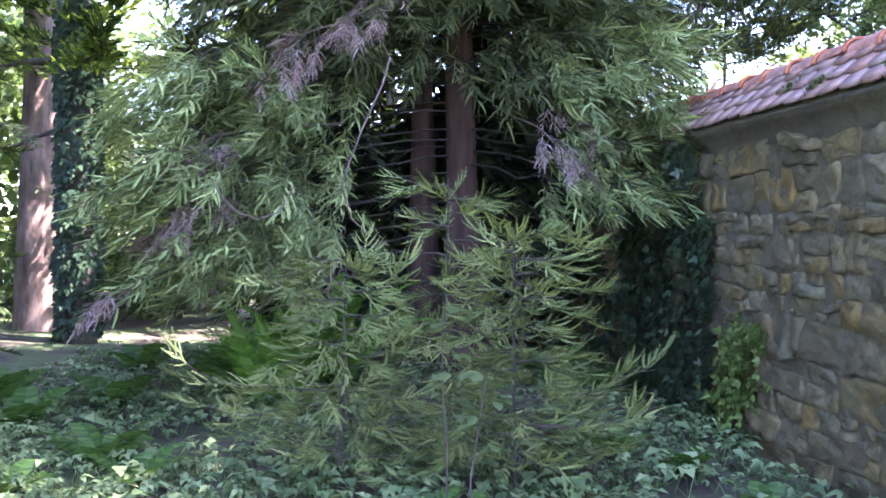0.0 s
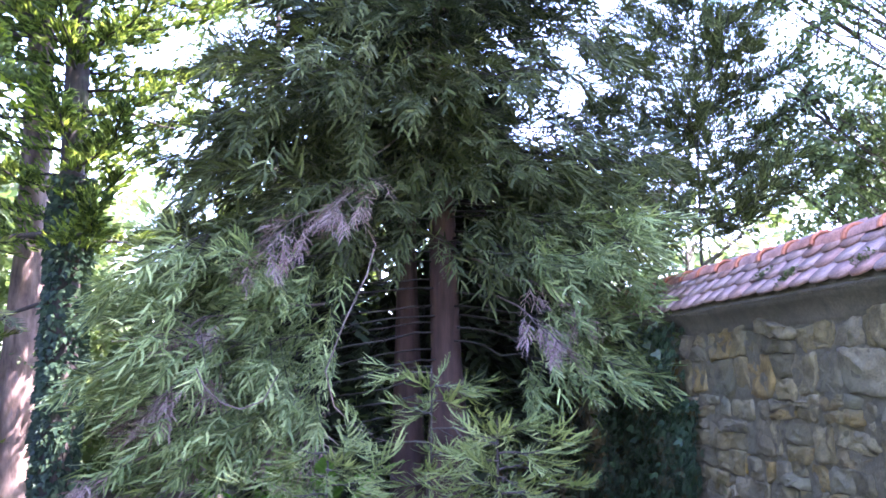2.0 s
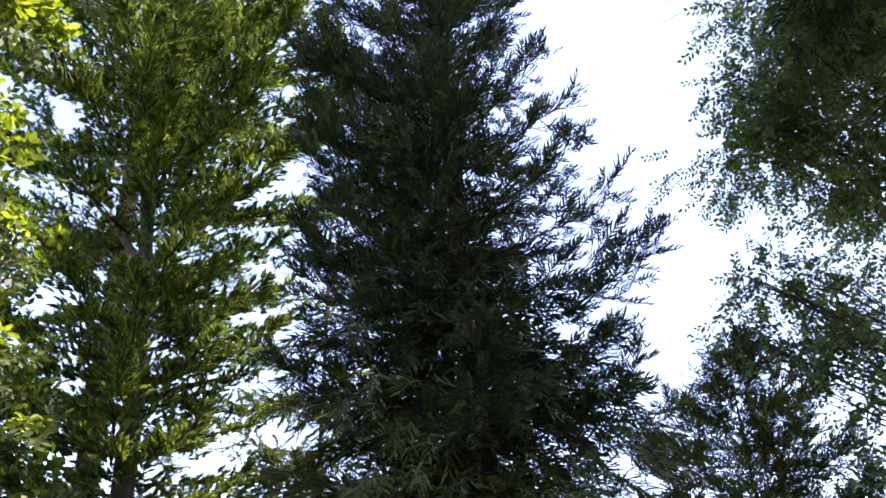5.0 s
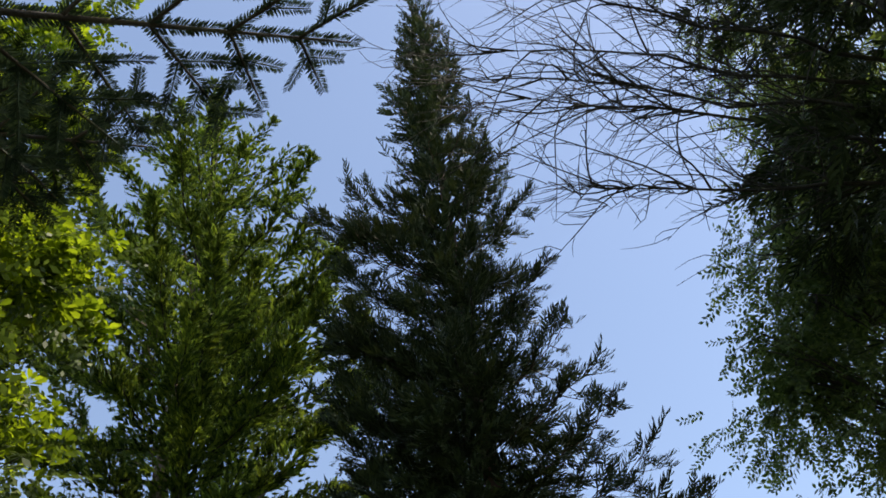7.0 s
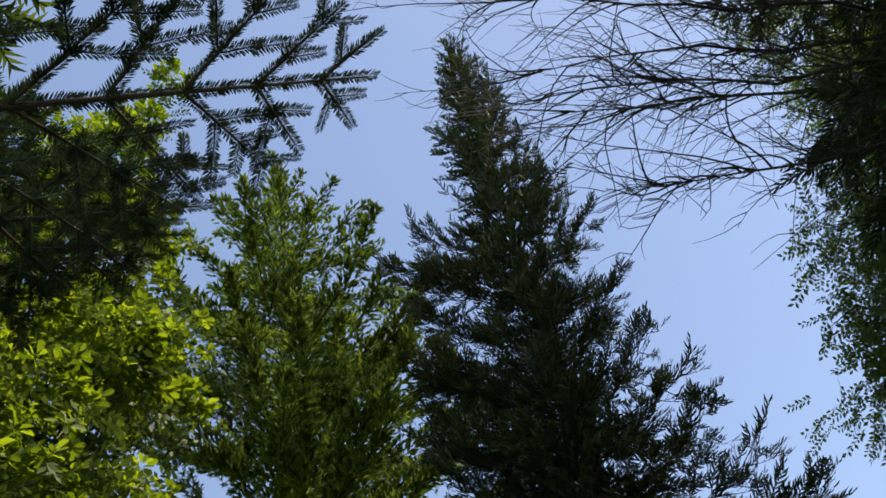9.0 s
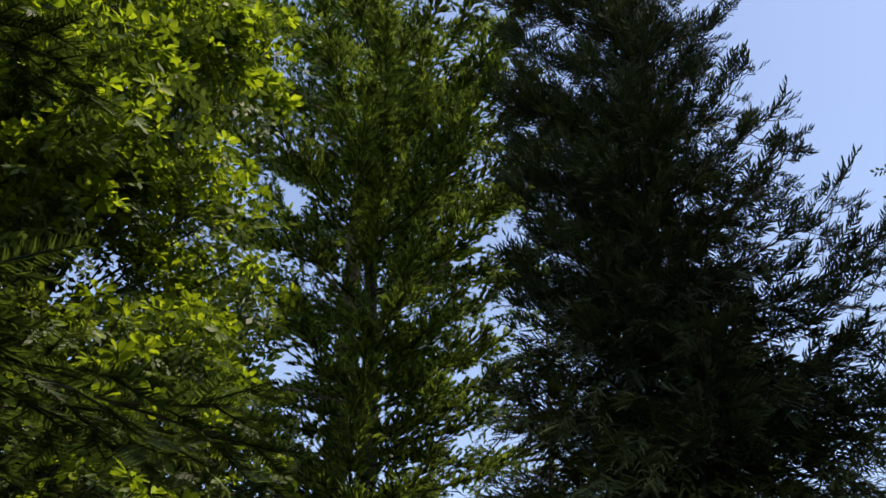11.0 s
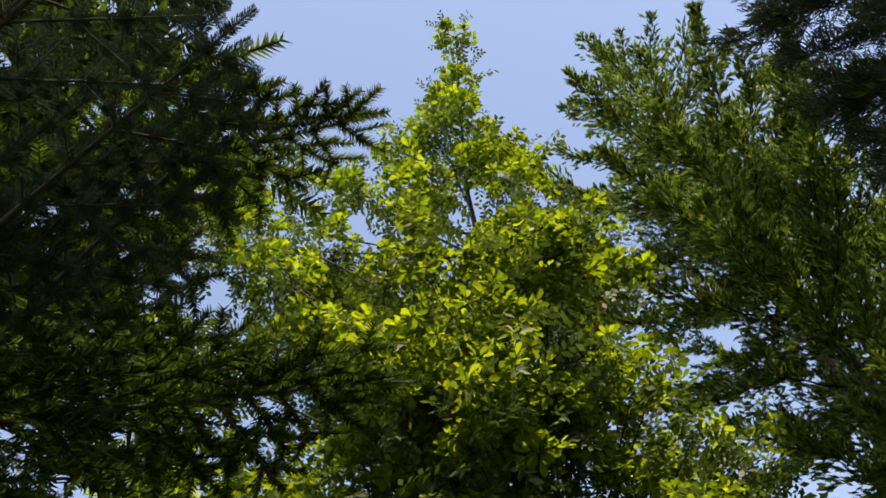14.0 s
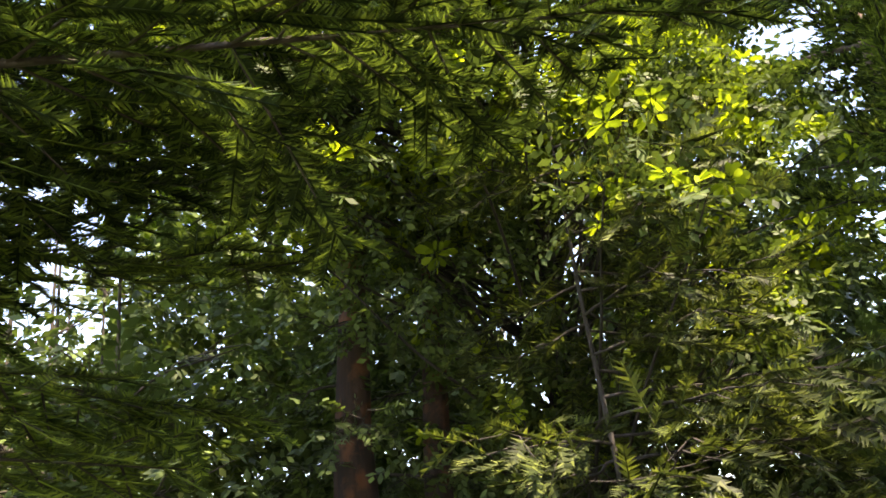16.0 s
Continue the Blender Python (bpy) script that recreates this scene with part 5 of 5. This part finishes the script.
# ferns in the sun fleck, shown by their brighter colour
for x, y, z in ((-1.45, 7.4, 1.2), (-1.25, 7.6, 1.15), (-1.6, 7.7, 1.1), (-1.02, 7.9, 1.65)):
    fern((x, y, float(ground_height(x, y))), z, 15, True)



# ---- stones of the wall ----
RNG = np.random.default_rng(21)


def blocks(s0, s1, z0, z1):
    """Outlines of roughly squared blocks in wavy courses, some of them split, with chipped corners."""
    out, z, row = [], z0, 0
    wave = lambda s, k: 0.08 * noise.noise((s * 2.2, k * 3.7, 2.0))
    while z < z1 - 0.02:
        h = min(uni(0.11, 0.32), z1 - z)
        if z1 - z - h < 0.07:
            h = z1 - z
        s = s0 - uni(0, 0.2)
        while s < s1:
            w = h * uni(0.75, 2.3)
            quad = [(s + uni(-0.05, 0.05), z + wave(s, row)), (s + w + uni(-0.05, 0.05), z + wave(s + w, row)), (s + w + uni(-0.05, 0.05), z + h + wave(s + w, row + 1)), (s + uni(-0.05, 0.05), z + h + wave(s, row + 1))]
            pick = RNG.random()
            if pick < 0.34 and h > 0.13:
                u, v = uni(0.35, 0.65), uni(0.35, 0.65)
                a = tuple(np.array(quad[0]) * (1 - u) + np.array(quad[3]) * u)
                b = tuple(np.array(quad[1]) * (1 - v) + np.array(quad[2]) * v)
                out += [[quad[0], quad[1], b, a], [a, b, quad[2], quad[3]]]
            elif pick < 0.56 and w > 0.2:
                u, v = uni(0.15, 0.4), uni(0.15, 0.4)
                a = tuple(np.array(quad[0]) * (1 - u) + np.array(quad[1]) * u)
                b = tuple(np.array(quad[3]) * (1 - v) + np.array(quad[2]) * v)
                out += [[quad[0], a, b, quad[3]], [a, quad[1], quad[2], b]]
            else:
                out.append(quad)
            s += w
        z, row = z + h, row + 1
    chipped = []
    for q in out:
        poly, n = [], len(q)
        for k in range(n):
            p, back, ahead = np.array(q[k]), np.array(q[k - 1]), np.array(q[(k + 1) % n])
            cut = uni(0.03, 0.3)
            poly += [tuple(p + (back - p) * cut * uni(0.5, 1)), tuple(p + (ahead - p) * cut * uni(0.5, 1))] if RNG.random() < 0.6 else [tuple(p)]
        chipped.append(poly)
    return chipped


def stone_shape(poly):
    """A broken block: chipped outline, a rough face and a border sunk in mortar."""
    c = np.mean(poly, axis=0)
    rim = []
    for k in range(len(poly)):
        p, q = np.array(poly[k]), np.array(poly[(k + 1) % len(poly)])
        m = max(1, int(np.linalg.norm(q - p) / 0.06))
        rim += [p + (q - p) * u / m for u in range(m)]
    rim = np.array(rim)
    rim = rim * 0.96 + (np.roll(rim, 1, 0) + np.roll(rim, -1, 0)) * 0.02
    size = np.linalg.norm(rim - c, axis=1).mean()
    gap = uni(0.0, 0.012)
    rim = c + (rim - c) * (1 - gap / size)
    n = len(rim)
    proud = uni(-0.006, 0.014) + (0.03 if RNG.random() < 0.07 else 0)
    tilt_s, tilt_z = uni(-0.12, 0.12), uni(-0.2, 0.2)
    rings = []
    for f, o, rough in ((1.0, -0.05, 0), (0.99, -0.003, 0.5), (0.88, 0.006, 1.0), (0.6, 0.006, 1.2), (0.3, 0.008, 1.2)):
        ring = []
        for x, z in c + (rim - c) * f:
            x, z = x + 0.022 * noise.noise((x * 15, z * 15, 2.0)), z + 0.022 * noise.noise((x * 15, z * 15, 8.0))
            lift = o if rough == 0 else o + proud + tilt_s * (x - c[0]) + tilt_z * (z - c[1]) + rough * (0.035 * noise.noise((x * 9, z * 9, 7.0)) + 0.022 * noise.noise((x * 31, z * 31, 3.0)))
            ring.append(on_wall(x, z, lift))
        rings.append(ring)
    v = [x for ring in rings for x in ring] + [on_wall(c[0], c[1], 0.012 + proud + uni(-0.008, 0.012))]
    f = []
    for k in range(4):
        for i in range(n):
            u, w = k * n + i, k * n + (i + 1) % n
            f += [(u, w, w + n), (u, w + n, u + n)]
    f += [(4 * n + i, 4 * n + (i + 1) % n, 5 * n) for i in range(n)]
    return v, f


def build_stones():
    rest, made = Heap(), 0
    for poly in sorted(blocks(-3.4, 4.6, -0.1, WALL_TOP - 0.13), key=lambda q: q[0][0]):
        c = np.mean(poly, axis=0)
        if math.hypot(c[0] + 0.72, c[1] - 0.78) < 0.11:
            continue
        v, f = stone_shape(poly)
        if made < 300:
            part("stone", Heap().add(v, f), STONE, wall)
            made += 1
        else:
            rest.add(v, f)
    for poly in blocks(4.6, 14.0, -0.1, WALL_TOP - 0.13):
        rest.add(*stone_shape(poly))
    tagged(part("far_stones", rest, STONE_FAR, wall), kind="stuff")


def build_pointing():
    """Mortar smeared unevenly between and over the edges of the stones."""
    ss, zs = np.arange(-3.4, 6.0, 0.032), np.arange(-0.1, WALL_TOP - 0.12, 0.032)
    v = [on_wall(s, z, -0.005 + 0.014 * noise.noise((s * 5, z * 5, 1.0)) + 0.018 * noise.noise((s * 17, z * 17, 5.0)) + 0.012 * noise.noise((s * 45, z * 45, 9.0))) for s in ss for z in zs]
    k = len(zs)
    i, j = np.meshgrid(np.arange(len(ss) - 1), np.arange(k - 1), indexing="ij")
    a = (i * k + j).ravel()
    f = np.concatenate([np.stack([a, a + 1, a + k + 1], -1), np.stack([a, a + k + 1, a + k], -1)])
    part("pointing", Heap().add(v, f), MORTAR, wall, "rough lime mortar between the stones", smooth=True)


build_stones()
build_pointing()

# ---- roof tiles ----
TILE_W, TILE_L, TILE_T = 0.205, 0.29, 0.021
SLOPE = math.atan2(RIDGE_Z - EAVE_Z, WALL_THICK / 2 + 0.1)


def tile_shape(seed):
    """A flat clay tile with a rounded lower end; x across, y up the slope."""
    h = Heap()
    w, edge = TILE_W / 2 - 0.0025, []
    for i in range(9):
        t = math.pi * i / 8
        edge.append((-w * math.cos(t), 0.07 - 0.07 * math.sin(t) ** 0.8))
    edge += [(w, TILE_L), (-w, TILE_L)]
    n = len(edge)
    sag = lambda x, y: 0.003 * math.sin(x * 18 + seed) + 0.003 * math.sin(y * 11 + seed * 2)
    top = [(x * 0.985, y + 0.001, TILE_T + sag(x, y)) for x, y in edge]
    low = [(x, y, sag(x, y)) for x, y in edge]
    f = [(0, i, i + 1) for i in range(1, n - 1)] + [(n, n + i + 1, n + i) for i in range(1, n - 1)]
    for i in range(n):
        j = (i + 1) % n
        f += [(i, n + i, n + j), (i, n + j, j)]
    return h.add(top + low, f)


TILES = [tile_shape(k).data("tile", TILE) for k in range(4)]


def slope_frame():
    """Axes along the wall, up the slope and off it."""
    up = np.array([0, 0, math.sin(SLOPE)]) - WALL_OUT * math.cos(SLOPE)
    x = -WALL_WAY
    return Matrix(np.column_stack([x, up, np.cross(x, up)]).tolist()).to_4x4(), up, np.cross(x, up)


def build_tiles():
    turn, up, off = slope_frame()
    for row in range(3):
        for k in range(62):
            s = -3.2 + TILE_W * (k + 0.5 * (row % 2))
            p = on_wall(s, EAVE_Z, 0.1) + up * (0.003 + 0.15 * row + uni(-0.006, 0.006)) + off * (0.01 + 0.004 * row)
            o = new("tile", TILES[RNG.integers(0, 4)])
            o.parent = roof
            o.matrix_basis = Matrix.Translation(p) @ turn @ pose(0, 0, 0, -4.9 + uni(-0.7, 0.7), uni(-1.2, 1.2), uni(-1.3, 1.3))


build_tiles()


def build_ridge():
    """Half-round ridge tiles, each with a raised lip where it laps the next."""
    body, lip = Heap(), Heap()
    n, r0, r1, ln = 9, 0.088, 0.078, 0.37

    def arch(h, secs, thick):
        v, f = [], []
        for y, r in secs:
            for q in (r, r - thick):
                v += [(q * 1.15 * math.cos(math.pi * i / (n - 1)), y, q * math.sin(math.pi * i / (n - 1))) for i in range(n)]
        for k in range(len(secs) - 1):
            for i in range(n - 1):
                a, b = 2 * n * k + i, 2 * n * (k + 1) + i
                f += [(a, a + 1, b + 1), (a, b + 1, b), (a + n, b + n, b + n + 1), (a + n, b + n + 1, a + n + 1)]
        for base in (0, 2 * n * (len(secs) - 1)):
            for i in range(n - 1):
                a = base + i
                f += [(a, a + n, a + n + 1), (a, a + n + 1, a + 1)]
        h.add(v, f)

    arch(body, [(0, r0), (ln * 0.5, r0 - 0.005), (ln, r1)], 0.014)
    arch(lip, [(-0.012, r0 + 0.002), (-0.006, r0 + 0.013), (0.018, r0 + 0.011), (0.026, r0 + 0.001)], 0.012)
    bd, ld = body.data("ridge_tile", RIDGE, smooth=True), lip.data("lip", JOINT, smooth=True)
    turn = Matrix(np.column_stack([-WALL_OUT, WALL_WAY, (0, 0, 1)]).tolist()).to_4x4()
    for k in range(36):
        s = -3.2 + 0.345 * k
        o = new("ridge_tile", bd)
        o.parent = roof
        o.matrix_basis = Matrix.Translation(on_wall(s, RIDGE_Z - 0.035 + uni(-0.006, 0.006), -WALL_THICK / 2)) @ turn @ pose(0, 0, 0, uni(-1.2, 1.2), uni(-3, 3), uni(-1.5, 1.5))
        b = new("lip", ld)
        b.parent = o


build_ridge()


# ---- plants on and by the wall ----
def build_wall_plants():
    # moss on the tiles
    turn, up, off = slope_frame()
    h = Heap()
    for s0, row, n, spread in ((-1.15, 0.13, 60, 0.06), (-0.72, 0.2, 45, 0.04), (-1.9, 0.15, 30, 0.05), (0.6, 0.14, 20, 0.05)):
        at = np.array([on_wall(s0 + RNG.normal(0, spread), EAVE_Z, 0.1) + up * abs(row + RNG.normal(0, 0.035)) + off * 0.024 for i in range(n)])
        stamp(h, MOSSES, at, np.tile(off, (n, 1)) + RNG.normal(0, 0.4, (n, 3)), uni(0.015, 0.035, n))
    tagged(part("roof_moss", h, MOSS, None, "green moss cushions on the roof tiles"), category="moss", kind="stuff")
    # a leafy cushion in a hollow of the wall
    h = Heap()
    for s0, z0, rs, rz, n in ((-0.25, 0.62, 0.3, 0.32, 420), (-0.1, 0.3, 0.3, 0.26, 300), (-0.45, 0.85, 0.12, 0.12, 80)):
        at = np.array([on_wall(s0 + RNG.normal(0, rs * 0.5), max(0.02, z0 + RNG.normal(0, rz * 0.5)), uni(0.03, 0.16)) for i in range(n)])
        stamp(h, IVY_KINDS, at, WALL_OUT * 0.4 + np.array([0, 0, -0.6]) + RNG.normal(0, 0.5, (n, 3)), uni(0.035, 0.07, n), None, WALL_OUT)
    tagged(part("wall_creeper", h, MOSS, None, "small-leaved green creeper in a hollow of the wall"), category="creeper", kind="stuff")
    # dark ivy further along
    h = Heap()
    n = 3800
    s, z = 0.25 + 4.2 * uni(0, 1, n) ** 1.4, 2.15 * uni(0, 1, n) ** 1.15
    ok = np.array([noise.noise((a * 1.6, b * 1.6, 3.0)) > -0.12 + 0.25 * b / 2 for a, b in zip(s, z)])
    at = np.array([on_wall(a, b, uni(0.03, 0.12)) for a, b in zip(s[ok], z[ok])])
    # extra leaves added to darken the wall where it goes into shade
    n = 2600
    s, z = uni(0.45, 2.3, n), 2.25 * uni(0, 1, n)
    ok = np.array([noise.noise((a * 2.3, b * 1.2, 7.0)) > -0.22 for a, b in zip(s, z)])
    at = np.concatenate([at, np.array([on_wall(a, b, uni(0.03, 0.2)) for a, b in zip(s[ok], z[ok])])])
    m = len(at)
    stamp(h, IVY_KINDS, at, WALL_OUT * 0.4 + np.array([0, 0, -0.8]) + RNG.normal(0, 0.4, (m, 3)), uni(0.05, 0.1, m), None, WALL_OUT)
    tagged(part("wall_ivy", h, IVY, None, "dark ivy on the wall, thickened to stand for shade"), category="ivy", kind="stuff")


def seedling(at, height, leaves):
    """A broad-leaved seedling: a thin stem with paired leaves."""
    ob = thing("broad_leaf_seedling", at, "young plant with pale broad leaves among the saplings", "plant", "seedlings among the saplings")
    base = np.array(at, float)
    top = base + (uni(-0.1, 0.1), uni(-0.1, 0.1), height)
    path = wander(base, top, 6, 0.03)
    part("stem", Heap().add(*tube(path, np.linspace(0.006, 0.003, 6), 5)), TWIG, ob, "", ob.location, True)
    for i in range(leaves):
        h = Heap()
        u, a = 0.5 + 0.5 * (i + 1) / leaves, i * 2.0 + uni(-0.4, 0.4)
        p = base + (top - base) * u
        way = np.array([math.cos(a), math.sin(a), uni(0.0, 0.35)])
        q = p + way * 0.05
        h.add(*tube(np.array([p, (p + q) / 2, q]), [0.002, 0.002, 0.0015], 3))
        for turn in (-0.8, 0.0, 0.8):
            d = np.array([math.cos(a + turn), math.sin(a + turn), uni(-0.25, 0.1)])
            ln = uni(0.07, 0.11)
            round_leaf(h, q, d, ln, ln * 0.75, (uni(-0.2, 0.2), uni(-0.2, 0.2), 1), 0.2)
        part("leaf", h, ASH, ob, "", ob.location)


def build_small_things():
    seedling((0.02, 4.6, float(ground_height(0.02, 4.6))), 1.15, 7)
    seedling((0.12, 4.35, float(ground_height(0.12, 4.35))), 0.85, 6)
    # a small white tag on the pine
    h = Heap()
    c = np.array([-6.1, 13.32, 2.1])
    v = [c + (x, y, z) for y in (0, 0.02) for x, z in ((-0.06, -0.045), (0.06, -0.045), (0.06, 0.045), (-0.06, 0.045))]
    h.add(v, [(0, 1, 2), (0, 2, 3), (4, 6, 5), (4, 7, 6), (0, 4, 5), (0, 5, 1), (1, 5, 6), (1, 6, 2), (2, 6, 7), (2, 7, 3), (3, 7, 4), (3, 4, 0)])
    tagged(part("tree_tag", h, rocky("tag_enamel", [(0.75, 0.75, 0.72), (0.8, 0.8, 0.78)], 20.0, 0.5, 0.1), None, "small white tag nailed to the pine trunk"), category="tag")
    # a bent wire that stands on the ridge
    s0 = 2.4
    path = [on_wall(s0, RIDGE_Z + 0.02, -0.25), on_wall(s0 + 0.01, RIDGE_Z + 0.1, -0.24), on_wall(s0 - 0.02, RIDGE_Z + 0.16, -0.22), on_wall(s0 - 0.1, RIDGE_Z + 0.17, -0.2), on_wall(s0 - 0.16, RIDGE_Z + 0.11, -0.18)]
    tagged(part("bent_wire", Heap().add(*tube(path, [0.006] * 5, 5)), BARK_DARK, None, "short bent rusty wire on the ridge tiles", smooth=True), category="wire")


build_small_things()
MOSSES = [needle_tuft(9, 1.0, 0.12)]
IVY_KINDS = [ivy_leaf(), ivy_leaf()]
build_wall_plants()
